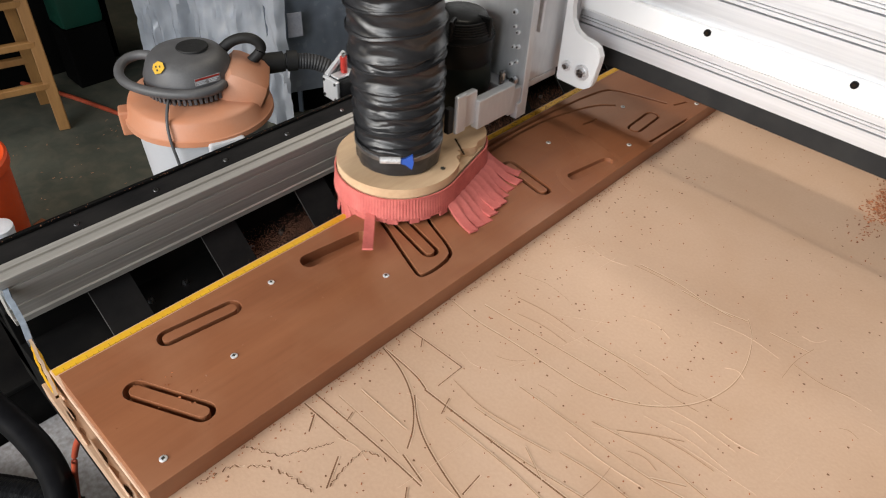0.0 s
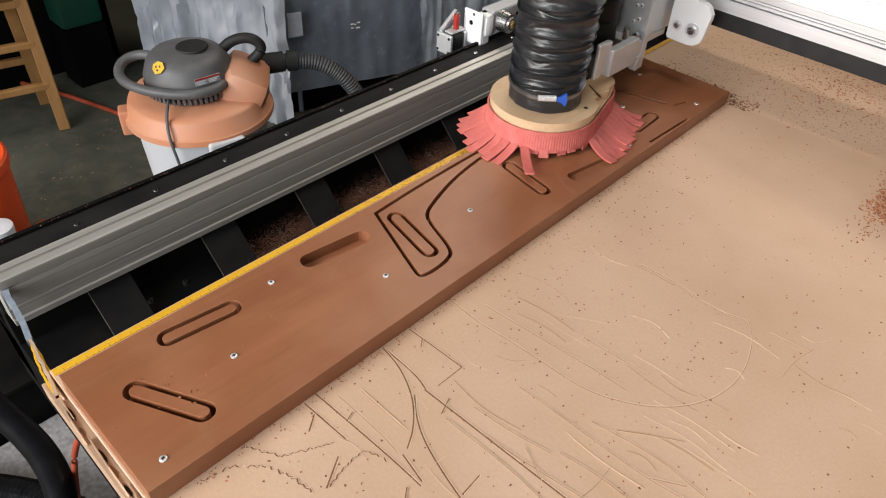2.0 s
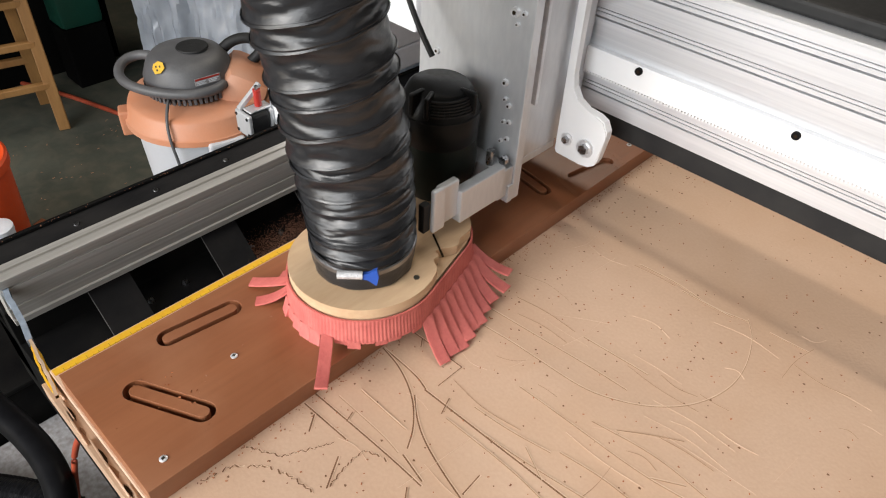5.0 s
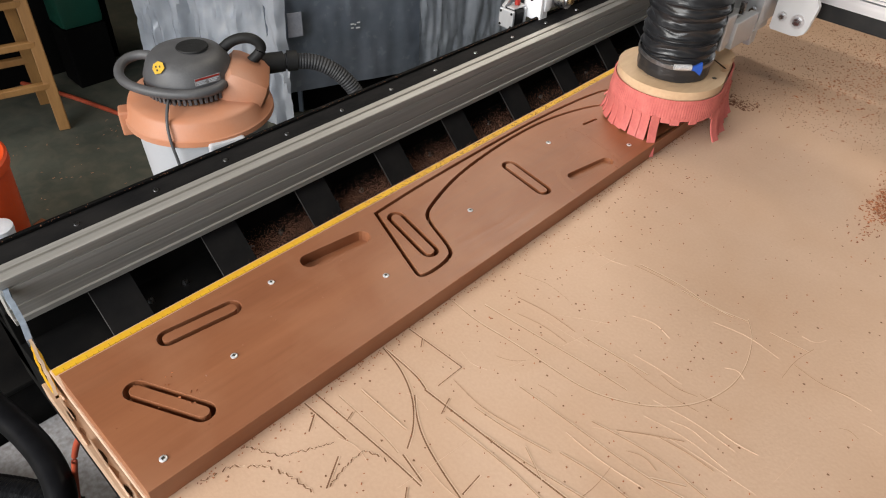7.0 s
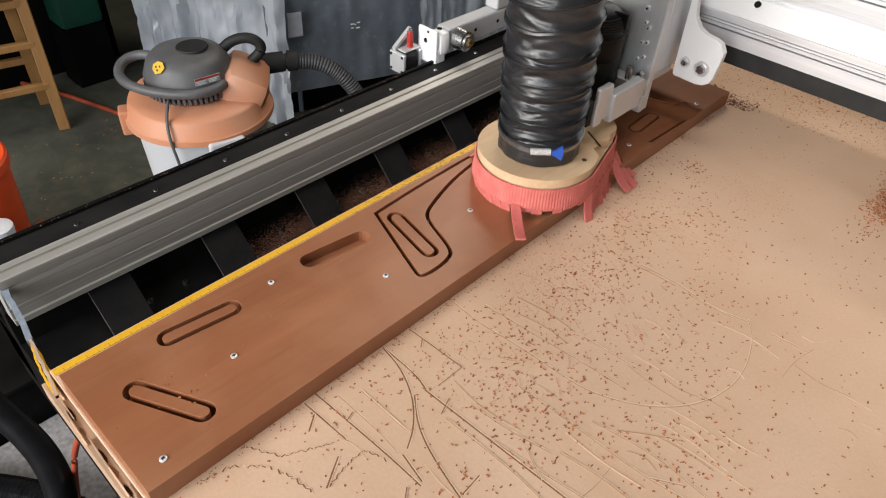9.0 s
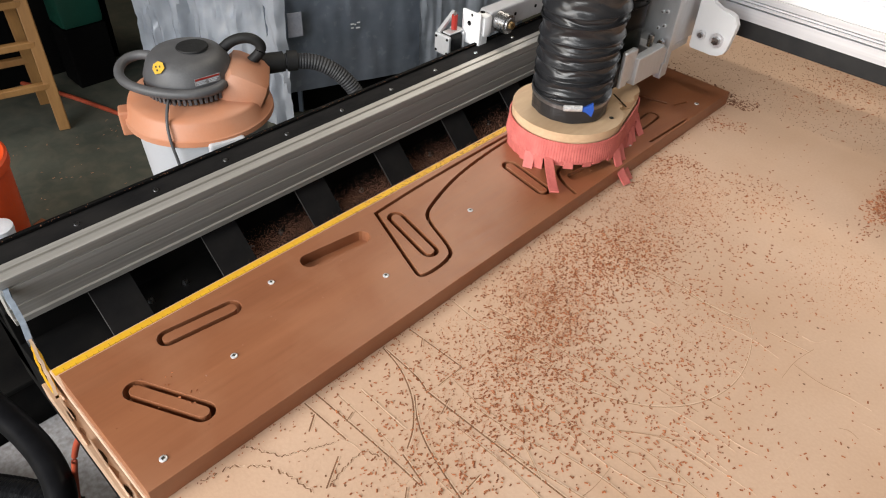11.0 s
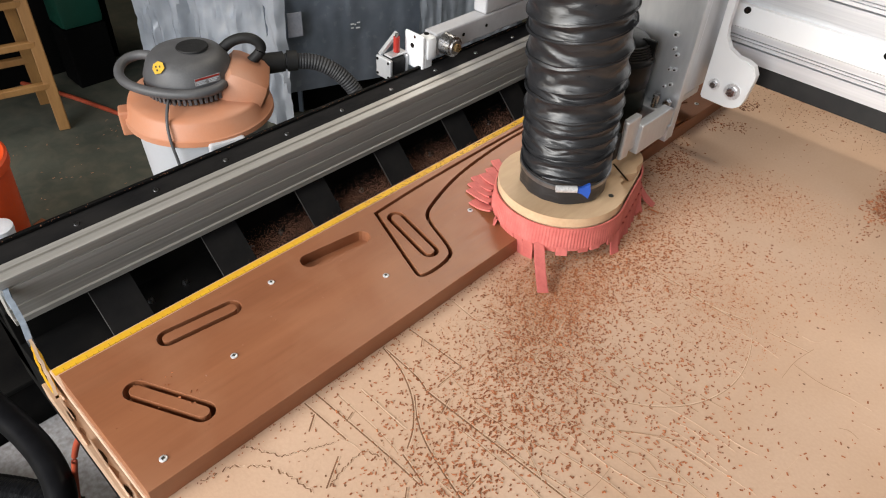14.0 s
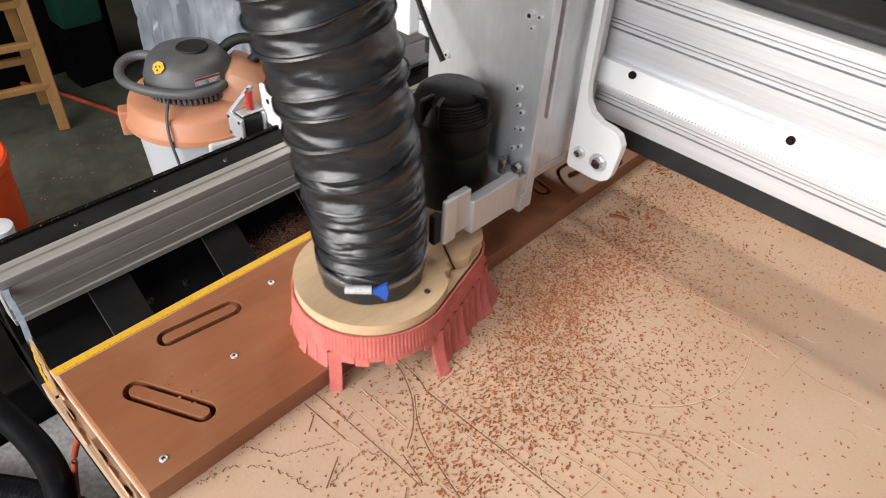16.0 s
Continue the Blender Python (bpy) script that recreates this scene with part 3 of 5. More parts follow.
for i in range(64):
    rnd = random.Random(100 + i)
    x, y, a, l = rnd.uniform(0.22, 0.66), rnd.uniform(0.12, 0.66), rnd.choice((0.01, 0.03, 0.05, 0.08, 0.06, 1.45, 0.6)), rnd.uniform(0.02, 0.10)
    bow = rnd.gauss(0, 0.006)
    mid = (x + 0.5 * l * math.cos(a) - bow * math.sin(a), y + 0.5 * l * math.sin(a) + bow * math.cos(a))
    score([(x, y), mid, (x + l * math.cos(a), y + l * math.sin(a))], rnd.uniform(0.0003, 0.0006), shade=(MDF_FAINT_SHADE, MDF_BURR, MDF_BURR)[i % 3])
for i in range(5):
    rnd = random.Random(300 + i)
    x, y, a, l = rnd.uniform(0.20, 0.42), rnd.uniform(0.10, 0.33), rnd.choice((-0.9, -1.2, 0.1)), rnd.uniform(0.012, 0.03)
    score([(x, y), (x + l * math.cos(a), y + l * math.sin(a))], 0.0007)


def ragged(x0, y0, x1, y1, amp, seed):
    rnd = random.Random(seed)
    n = int(math.hypot(x1 - x0, y1 - y0) / 0.0040)
    side = Vector((y0 - y1, x1 - x0)).normalized()
    pts = [Vector((x0, y0)).lerp(Vector((x1, y1)), i / n) + side * amp * (1 if i % 2 else -1) * rnd.uniform(0.2, 1.0) for i in range(n + 1)]
    for p, q in zip(pts, pts[1:]):
        if rnd.random() < 0.12:
            continue
        k = rnd.uniform(0, 0.0002)
        # dark ribbon carries the tear's shade, with no hollow under it
        cut = part("tear_out", ribbon([p, p.lerp(q, rnd.uniform(0.7, 1.0))], rnd.uniform(0.0011, 0.0018), 0.00005, 0.0002 + k), MDF_CUT_SHADE, table)
        off = Vector((0.0008, 0.0011))
        part("burr", ribbon([p + off, q + off], 0.0005, 0.00005, 0.00042 + k), MDF_BURR, cut)


TEARS = ((0.190, 0.040, 0.196, 0.072), (0.196, 0.072, 0.219, 0.097), (0.188, 0.096, 0.221, 0.114), (0.221, 0.114, 0.245, 0.161), (0.219, 0.097, 0.247, 0.108),
         (0.247, 0.108, 0.273, 0.112), (0.280, 0.119, 0.273, 0.158), (0.273, 0.158, 0.273, 0.177), (0.273, 0.177, 0.301, 0.187))
for n, tear in enumerate(TEARS):
    ragged(*tear, 0.0021, n + 1)

# flat spots on the surface; a pit's shade is in their colour
pits = bmesh.new()
rnd = random.Random(55)
for i in range(240):
    x, y, r = 0.19 + 0.46 * rnd.random() ** 1.3, 0.05 + 0.85 * rnd.random(), rnd.uniform(0.0006, 0.0014)
    a = rnd.uniform(0, 3)
    prism([(x + r * (1.4 if k % 2 else 0.8) * math.cos(a + k * 1.05), y + r * math.sin(a + k * 1.05)) for k in range(6)], 0.00005, 0.00028, pits)
tagged(part("bed_pits", pits, MDF_CUT_SHADE, table, "small flat dark spots for pits in the fibreboard"), kind="stuff")

# ---------------------------------------------------------------- loose chips


def chip_mesh(count, place, seed, lo=0.0012, hi=0.0045):
    """Many small curled slivers; place(rnd) gives x, y and z of each."""
    rnd = random.Random(seed)
    vs, fs = [], []
    for _ in range(count):
        p = place(rnd)
        if p is None:
            continue
        l = rnd.uniform(lo, hi)
        w, h = min(0.8 * l, rnd.uniform(0.0007, 0.0013) + 0.16 * l), rnd.uniform(0.0003, 0.0005) + 0.12 * l
        a = rnd.uniform(0, math.pi)
        c, s = math.cos(a), math.sin(a)
        b = len(vs)
        for u, v, z in ((-1, -1, 0), (1, -1, 0), (1, 1, 0), (-1, 1, 0), (-0.7, 0, 1), (0.8, 0, rnd.uniform(0.6, 1.6))):
            vs.append((p[0] + (c * u * l - s * v * w) / 2, p[1] + (s * u * l + c * v * w) / 2, p[2] + z * h))
        fs += [(b, b + 3, b + 2, b + 1), (b, b + 1, b + 5, b + 4), (b + 2, b + 3, b + 4, b + 5), (b + 1, b + 2, b + 5), (b + 3, b, b + 4)]
    me = bpy.data.meshes.new("chips")
    me.from_pydata(vs, [], fs)
    return me


def litter(name, count, place, seed, material, label, lo=0.0012, hi=0.0045):
    me = chip_mesh(count, place, seed, lo, hi)
    me.materials.append(material)
    return tagged(new(name, me), label, "wood chips", kind="stuff")


litter("bed_chips", 520, lambda r: (0.19 + 0.5 * r.random() ** 1.5, 0.04 + 1.05 * r.random() ** 1.2, 0.0003), 11, CHIP, "sparse brown wood chips on the tan bed", 0.0009, 0.0024)
litter("edge_chips", 420, lambda r: (0.1845 + abs(r.gauss(0, 0.006)), r.uniform(0.02, 1.13), 0.0003), 12, CHIP, "reddish chips along the plank's edge", 0.0006, 0.0018)
litter("plank_end_chips", 800, lambda r: (r.uniform(0.0, 0.23), 1.13 + abs(r.gauss(0, 0.025)), 0.0003), 13, DUST, "reddish chips beyond the plank's far end")
litter("corner_dust", 700, lambda r: (0.512 + r.gauss(0, 0.010) - 0.25 * (abs(r.gauss(0, 0.05))), 1.04 + r.gauss(0, 0.055), 0.0003 + abs(r.gauss(0, 0.0015))), 14, CHIP, "small heap of reddish sawdust on the bed")
litter("far_dust", 700, lambda r: (0.20 + r.gauss(0.13, 0.07), 1.50 + r.gauss(0, 0.10), 0.0003), 15, CHIP, "reddish chips at the bed's far end")
litter("dust_film", 5200, lambda r: (0.02 + 0.5 * r.random(), 1.14 + 0.6 * r.random() ** 0.8, 0.0002), 41, DUST, "fine reddish dust over the far bed", 0.0006, 0.0018)
litter("far_marks", 160, lambda r: (0.32 + r.gauss(0, 0.05), 1.30 + r.gauss(0, 0.06), 0.0003), 16, CHIP, "a few brown chips on the bed", 0.002, 0.006)
litter("shelf_chips", 20000, lambda r: (-0.15 + r.gauss(0, 0.02), 0.30 + abs(r.gauss(0.35, 0.33)), frame_top + 0.0003 + abs(r.gauss(0, 0.003))), 17, DUST, "reddish sawdust heaped on the black shelf", 0.0005, 0.0013)
litter("tape_chips", 480, lambda r: (BED_L + abs(r.gauss(0.008, 0.006)), 0.42 + 0.6 * r.random(), 0.0009), 18, DUST, "reddish dust on the yellow tape", 0.0007, 0.0018)
litter("slot_crumbs", 14, lambda r: (0.070 + 0.06 * r.random(), 0.078 + r.gauss(0, 0.006), BOARD_T + 0.0003), 19, CHIP, "wood crumbs round a routed slot", 0.001, 0.003)
litter("plank_dust", 130, lambda r: (r.uniform(0.004, 0.18), r.uniform(0.01, 1.12), BOARD_T + 0.0002), 43, MAHOGANY, "fine pale dust on the plank", 0.0005, 0.0016)
litter("guide_dust", 260, lambda r: (-0.2445 + r.gauss(0, 0.001), r.uniform(0.0, 1.9), 0.0312), 20, DUST, "pale dust along the black guide", 0.0005, 0.0015)

# ---------------------------------------------------------------- gantry (travels along y)
gantry = thing("gantry", "aluminium gantry beam with a white gear rack", "gantry")
BY = 0.41


def beam_section():
    sec = [(BY, 0.1505)]
    for z in (0.1735, 0.2700, 0.3100):
        for lo, hi, deep in ((z - 0.0013, z + 0.0013, 0.022), (z + 0.0062, z + 0.0076, 0.004), (z + 0.0108, z + 0.0120, 0.004)):
            sec += [(BY, lo), (BY + deep, lo + 0.0003), (BY + deep, hi - 0.0003), (BY, hi)]
    sec += [(BY, 0.3330), (BY + 0.003, 0.3355), (BY + 0.08, 0.3355), (BY + 0.08, 0.1505)]
    bm = bmesh.new()
    a = [bm.verts.new((-0.16, y, z)) for y, z in sec]
    b = [bm.verts.new((0.98, y, z)) for y, z in sec]
    bm.faces.new(a), bm.faces.new(b[::-1])
    for i in range(len(sec)):
        j = (i + 1) % len(sec)
        bm.faces.new((a[i], a[j], b[j], b[i]))
    return bm


beam = part("beam", beam_section(), ALU, gantry, "grooved bright aluminium beam")
rack = part("gear_rack", boxes((-0.15, 0.97, BY - 0.010, BY - 0.0005, 0.2015, 0.2345), bevel=0.0006), WHITE, gantry, "white gear rack with fine teeth")
teeth = bmesh.new()
for i in range(260):
    x = -0.15 + i * 0.0043
    box(teeth, x, x + 0.0022, BY - 0.0098, BY - 0.001, 0.1985, 0.2017)
part("rack_teeth", teeth, WHITE, rack)
for i in range(6):
    x = 0.0235 + 0.1975 * i
    s = part("rack_screw", cyls(((x, BY - 0.0135, 0.2280), (x, BY - 0.0095, 0.2280), 0.0048, None, 18)), BLACK, rack)
    part("socket", cyls(((x, BY - 0.0138, 0.2280), (x, BY - 0.0134, 0.2280), 0.0022, None, 6)), VOID_SHADE, s)
part("beam_underside", boxes((-0.15, 0.97, BY + 0.004, BY + 0.076, 0.120, 0.1500), bevel=0.002), RUBBER, gantry, "dark cable channel under the beam")
part("beam_top_cover", boxes((-0.15, 0.97, BY + 0.02, BY + 0.105, 0.3358, 0.352), bevel=0.004), RUBBER, gantry, "black cover on the beam")
leg_plate = part("end_plate", boxes((-0.275, -0.243, 0.226, 0.52, 0.040, 0.083), (-0.275, -0.243, 0.36, 0.52, 0.0835, 0.334), bevel=0.004), ARM_GREY, gantry, "grey painted end plate")
part("beam_foot", boxes((-0.242, -0.161, 0.39, 0.50, 0.15, 0.33), bevel=0.003), WHITE, gantry)
# black discs on the face give the shade of drilled holes
for y, z in ((0.300, 0.062), (0.365, 0.062)):
    part("plate_hole", cyls(((-0.2428, y, z), (-0.2420, y, z), 0.0035, None, 14)), BLACK, leg_plate)
block = part("roller_block", boxes((-0.268, -0.236, 0.199, 0.2255, 0.038, 0.083), bevel=0.009), WHITE, gantry, "white rounded roller block", smooth=True)
part("block_screw", cyls(((-0.256, 0.214, 0.083), (-0.256, 0.214, 0.0845), 0.0050, 0.0046, 14)), BLACK, block)
part("roller", cyls(((-0.236, 0.243, 0.065), (-0.212, 0.243, 0.065), 0.0200, 0.0185, 28)), STEEL, block, "polished steel roller")
part("roller_hub", cyls(((-0.212, 0.243, 0.065), (-0.208, 0.243, 0.065), 0.0135, 0.0125, 24)), BAND, block)
part("roller_bolt", cyls(((-0.208, 0.243, 0.065), (-0.202, 0.243, 0.065), 0.0085, 0.0075, 6)), BRASS, block, "brassy hexagonal bolt")
motor_plate = part("motor_bracket", boxes((-0.288, -0.241, 0.1905, 0.1965, 0.022, 0.088), bevel=0.0028), WHITE, gantry, "white folded motor bracket")
part("bracket_flange", boxes((-0.246, -0.2412, 0.1966, 0.216, 0.024, 0.050), bevel=0.002), WHITE, motor_plate)
# black disc in place of the shaded bolt hole
part("bracket_hole", cyls(((-0.268, 0.1900, 0.064), (-0.268, 0.1906, 0.064), 0.0048, None, 16)), BLACK, motor_plate)
part("bracket_bolt", cyls(((-0.262, 0.1900, 0.082), (-0.262, 0.1906, 0.082), 0.003, None, 10)), STEEL, motor_plate)
motor = part("stepper_motor", boxes((-0.313, -0.276, 0.150, 0.183, 0.006, 0.044), bevel=0.006), RUBBER, gantry, "black stepper motor with silver end plates")
part("motor_flange", boxes((-0.314, -0.275, 0.1835, 0.1895, 0.005, 0.045), bevel=0.0028), ALU_PLATE, motor)
cap_m = part("motor_cap", boxes((-0.314, -0.275, 0.1425, 0.1495, 0.005, 0.045), bevel=0.0025), ALU_PLATE, motor)
for x, z in ((-0.309, 0.011), (-0.309, 0.039), (-0.280, 0.011), (-0.280, 0.039)):
    part("cap_screw", cyls(((x, 0.1425, z), (x, 0.1412, z), 0.0026, None, 10)), BLACK, cap_m)
part("tension_spring", cyls(((-0.290, 0.172, 0.050), (-0.290, 0.172, 0.078), 0.0060, None, 16)), RED, motor, "red plastic spring sleeve")
part("spring_rod", cyls(((-0.290, 0.172, 0.044), (-0.290, 0.172, 0.084), 0.0030, None, 10)), STEEL, motor)
arm_bm = box(bmesh.new(), -0.004, 0.004, 0.0, 0.052, -0.0035, 0.0035, 0.001, pose(-0.306, 0.146, 0.046, 36, 0, 0))
part("tension_arm", arm_bm, ALU_PLATE, motor, "pale slanting tension arm")
part("arm_plate", boxes((-0.300, -0.280, 0.150, 0.1895, 0.0455, 0.0490), bevel=0.001), ALU_PLATE, motor)

# ---------------------------------------------------------------- carriage (rides on the beam)
carriage = thing("carriage", "aluminium gantry carriage with a white foot bracket", "carriage")


def foot_bracket():
    """A tall strip that curves out into a rounded foot."""
    pts = [(-0.021, 0.60), (-0.014, 0.1035), (-0.011, 0.0995), (0.028, 0.0985), (0.040, 0.101), (0.0485, 0.107), (0.052, 0.115), (0.0572, 0.150), (0.0572, 0.160), (0.050, 0.172), (0.040, 0.176), (0.022, 0.178), (0.008, 0.185), (-0.002, 0.199), (-0.0055, 0.216), (-0.0075, 0.60)]
    bm = prism(pts, 0, 0.0127, bevel=0.0015)
    return bm


turn_up = Matrix(((1, 0, 0, 0), (0, 0, -1, 0.3627), (0, 1, 0, 0), (0, 0, 0, 1)))
bracket = part("foot_bracket", foot_bracket(), WHITE, carriage, "white curved foot bracket", m=turn_up)
for x, z, r in ((0.003, 0.128, 0.0085), (0.032, 0.127, 0.0125)):
    b = part("bolt", cyls(((x, 0.350, z), (x, 0.3475, z), r, None, 24)), SCREW, bracket)
    part("bolt_head", cyls(((x, 0.3475, z), (x, 0.3425, z), r * 0.62, r * 0.56, 6)), STEEL, b)
part("side_plate", boxes((-0.036, -0.0225, 0.268, 0.405, 0.112, 0.60), bevel=0.001), ALU_PLATE, carriage, "grey aluminium side plate")
part("slide_rod", boxes((-0.024, -0.016, 0.292, 0.298, 0.19, 0.60), bevel=0.001), ALU, carriage)
part("bottom_plate", boxes((-0.19, -0.0225, 0.268, 0.36, 0.100, 0.1115), bevel=0.001), ALU_PLATE, carriage)
part("back_plate", boxes((-0.19, -0.037, 0.39, 0.404, 0.112, 0.60), bevel=0.001), ALU_PLATE, carriage)

# ---------------------------------------------------------------- router head (also rises and falls)
head = thing("router", "aluminium plate with a black router motor clamped to it", "router")
face = part("mount_plate", boxes((-0.178, -0.004, 0.252, 0.266, 0.074, 0.62), bevel=0.0012), ALU_PLATE, head, "bright machined aluminium plate")
for x, z, r in ((-0.034, 0.229, 0.0045), (-0.031, 0.209, 0.0030), (-0.025, 0.202, 0.0034), (-0.030, 0.179, 0.0030), (-0.022, 0.181, 0.0034), (-0.031, 0.152, 0.0030), (-0.022, 0.158, 0.0034), (-0.031, 0.314, 0.0060), (-0.018, 0.316, 0.0034), (-0.026, 0.302, 0.0026), (-0.146, 0.229, 0.0045)):
    bolt = part("cap_screw", cyls(((x, 0.2525, z), (x, 0.2485, z), r, r * 0.9, 12)), SCREW, face)
    part("socket", cyls(((x, 0.2486, z), (x, 0.2481, z), r * 0.45, None, 6)), VOID_SHADE, bolt)
clamp_block = part("router_clamp", boxes((-0.100, -0.006, 0.225, 0.2515, 0.084, 0.126), (-0.100, -0.088, 0.130, 0.226, 0.092, 0.140), bevel=0.0015), ALU_PLATE, head, "notched aluminium router clamp")
part("clamp_cheek", boxes((-0.012, 0.002, 0.146, 0.2245, 0.096, 0.141), bevel=0.0015), ALU_PLATE, clamp_block)
part("clamp_pillar", boxes((-0.004, 0.003, 0.100, 0.119, 0.106, 0.164), bevel=0.0025), ALU_PLATE, clamp_block)
part("clamp_recess", boxes((-0.014, -0.004, 0.118, 0.148, 0.104, 0.156), bevel=0.002), ALU_PLATE, clamp_block)
# solid dark block gives the shade of the open gap
part("clamp_gap", boxes((-0.012, -0.003, 0.090, 0.1005, 0.108, 0.146), bevel=0.001), RUBBER, clamp_block)
part("clamp_bolt", cyls(((-0.030, 0.232, 0.126), (-0.030, 0.232, 0.146), 0.005, None, 14)), STEEL, clamp_block)
part("clamp_nut", cyls(((-0.016, 0.246, 0.134), (-0.016, 0.238, 0.134), 0.006, None, 6)), STEEL, clamp_block)
RX, RY = -0.040, 0.195
CASE = pose(RX - 0.043, RY - 0.003, 0.0) @ Matrix.Diagonal((0.94, 0.94, 0.85, 1))
body = part("router_body", lathe([(0.012, 0.075), (0.024, 0.08), (0.040, 0.10), (0.050, 0.13), (0.053, 0.155), (0.051, 0.185), (0.048, 0.215), (0.046, 0.24), (0.034, 0.262), (0.001, 0.263)], 40), ROUTER_BODY, head, "dark green-grey router casing", smooth=True, m=CASE)
CAP = CASE @ pose(0, 0, 0.006)
cap_top = part("motor_cap", lathe([(0.049, 0.185), (0.0515, 0.189), (0.0525, 0.226), (0.050, 0.240), (0.040, 0.262), (0.035, 0.266), (0.001, 0.267)], 40), SMOKE, body, "black vented router cap", smooth=True, m=CAP)
for i in range(6):
    u = (i + 0.7) / 6.5
    r, z = 0.0508 - 0.0105 * u, 0.2395 + 0.0225 * u
    bm = bmesh.new()
    for k in range(9):
        box(bm, r - 0.0012, r + 0.0026, -0.0030, 0.0030, z - 0.0009, z + 0.0011, m=CAP @ Matrix.Rotation(radians(-58 + 7.5 * k), 4, "Z"))
    part("vent_slat", bm, RUBBER, cap_top)
for a in (-64, -88, 10):
    part("cap_rib", boxes((0.030, 0.0535, -0.0030, 0.0030, 0.236, 0.2685), bevel=0.002), SMOKE, cap_top, m=CAP @ Matrix.Rotation(radians(a), 4, "Z"))
part("cap_groove", lathe([(0.0520, 0.2285), (0.0536, 0.2295), (0.0536, 0.2315), (0.0515, 0.2325)], 40), SMOKE, cap_top, smooth=True, m=CAP)
part("speed_dial", boxes((0.0465, 0.050, -0.010, 0.010, 0.172, 0.180), bevel=0.001), STEEL, body, m=CASE @ Matrix.Rotation(radians(-45), 4, "Z"))
part("power_cord", tube([(RX - 0.06, RY, 0.255), (RX - 0.085, RY, 0.285), (RX - 0.12, RY + 0.01, 0.32), (RX - 0.16, RY + 0.02, 0.36)], 0.0035), RUBBER, head)
part("collet", cyls(((-0.030, 0.115, 0.062), (-0.030, 0.115, 0.085), 0.011, None, 6)), STEEL, head)
part("router_bit", cyls(((-0.030, 0.115, 0.022), (-0.030, 0.115, 0.064), 0.0032, None, 12)), STEEL, head)
part("gusset_tab", boxes((-0.015, -0.003, 0.242, 0.252, 0.074, 0.100), bevel=0.001), ALU_PLATE, head)
part("cross_slide", boxes((-0.15, -0.05, 0.2665, 0.30, 0.13, 0.60), bevel=0.001), ALU_PLATE, head)
part("lead_screw", cyls(((-0.10, 0.31, 0.12), (-0.10, 0.31, 0.60), 0.006, None, 12)), STEEL, head)
for x, z in ((-0.192, 0.315), (-0.205, 0.30), (-0.190, 0.29)):
    part("wing_nut", cyls(((x, 0.26, z), (x, 0.246, z), 0.007, 0.006, 6)), STEEL, head)

# ---------------------------------------------------------------- dust shoe
HX, HY, HR = -0.040, 0.033, 0.057
CX, CY = -0.036, 0.075


def shoe_radius(a, grow=0.0):
    best = 0.0
    for x, y, r in ((HX, HY, 0.085 + grow), (-0.037, 0.127, 0.056 + grow)):
        px, py, dx, dy = CX - x, CY - y, math.cos(a), math.sin(a)
        b, c = px * dx + py * dy, px * px + py * py - r * r
        if b * b > c:
            best = max(best, -b + math.sqrt(b * b - c))
    return best


def shoe_outline(grow=0.0, n=120, scallop=0.0):
    out = []
    for i in range(n):
        a = 2 * math.pi * i / n
        r = shoe_radius(a, grow)
        deg = math.degrees(a)
        if scallop and 2 < deg < 62:
            r -= scallop * (0.5 + 0.5 * math.cos(math.radians((deg - 2) * 18 + 180)))
        out.append((CX + r * math.cos(a), CY + r * math.sin(a)))
    return out


def holed_plate(outer, hole, z0, z1):
    bm = bmesh.new()
    loops = [[bm.verts.new((x, y, z)) for x, y in s] for s in (outer, hole) for z in (z0, z1)]
    n = len(outer)
    for p, q in ((0, 1), (1, 3), (3, 2), (2, 0)):
        for k in range(n):
            bm.faces.new((loops[p][k], loops[p][(k + 1) % n], loops[q][(k + 1) % n], loops[q][k]))
    bmesh.ops.recalc_face_normals(bm, faces=bm.faces)
    return bm


shoe = thing("dust_shoe", "pale plywood dust shoe with a slit pink-red rubber skirt", "dust shoe")
hole = []
for i in range(120):
    a = 2 * math.pi * i / 120
    dx, dy = math.cos(a), math.sin(a)
    px, py = CX - HX, CY - HY
    b, c = px * dx + py * dy, px * px + py * py - 0.052 ** 2
    r = -b + math.sqrt(b * b - c)
    hole.append((CX + r * dx, CY + r * dy))
def hull(grow, n):
    """The skirt's line: a taut loop round the two circles, in n even steps, each with its outward normal."""
    pts = []
    for i in range(1440):
        d = Vector((math.cos(2 * math.pi * i / 1440), math.sin(2 * math.pi * i / 1440)))
        pts.append(max((Vector((x, y)) + d * (r + grow) for x, y, r in ((HX, HY, 0.085), (-0.037, 0.127, 0.056))), key=lambda p: p.dot(d)))
    pts.append(pts[0])
    total = sum((q - p).length for p, q in zip(pts, pts[1:]))
    out, run, want = [], 0.0, 0.0
    for p, q in zip(pts, pts[1:]):
        l = (q - p).length
        while l > 0 and want < run + l and len(out) < n:
            out.append(p.lerp(q, (want - run) / l))
            want += total / n
        run += l
    done = []
    for k, p in enumerate(out):
        t = (out[(k + 1) % len(out)] - out[k - 1]).normalized()
        done.append((p, Vector((t.y, -t.x))))
    return done


part("upper_ring", holed_plate(shoe_outline(0.0, 120, 0.007), hole, 0.0725, 0.0855), PLY_PALE, shoe, "pale plywood ring with scalloped edge")
lower = bmesh.new()
prism([p for p, _ in hull(-0.0015, 120)], 0.062, 0.0722, lower)
part("lower_ring", lower, PLY_PALE, shoe)
part("ring_screw", cyls(((0.026, 0.052, 0.0855), (0.026, 0.052, 0.0862), 0.0035, None, 12)), TICK, shoe)
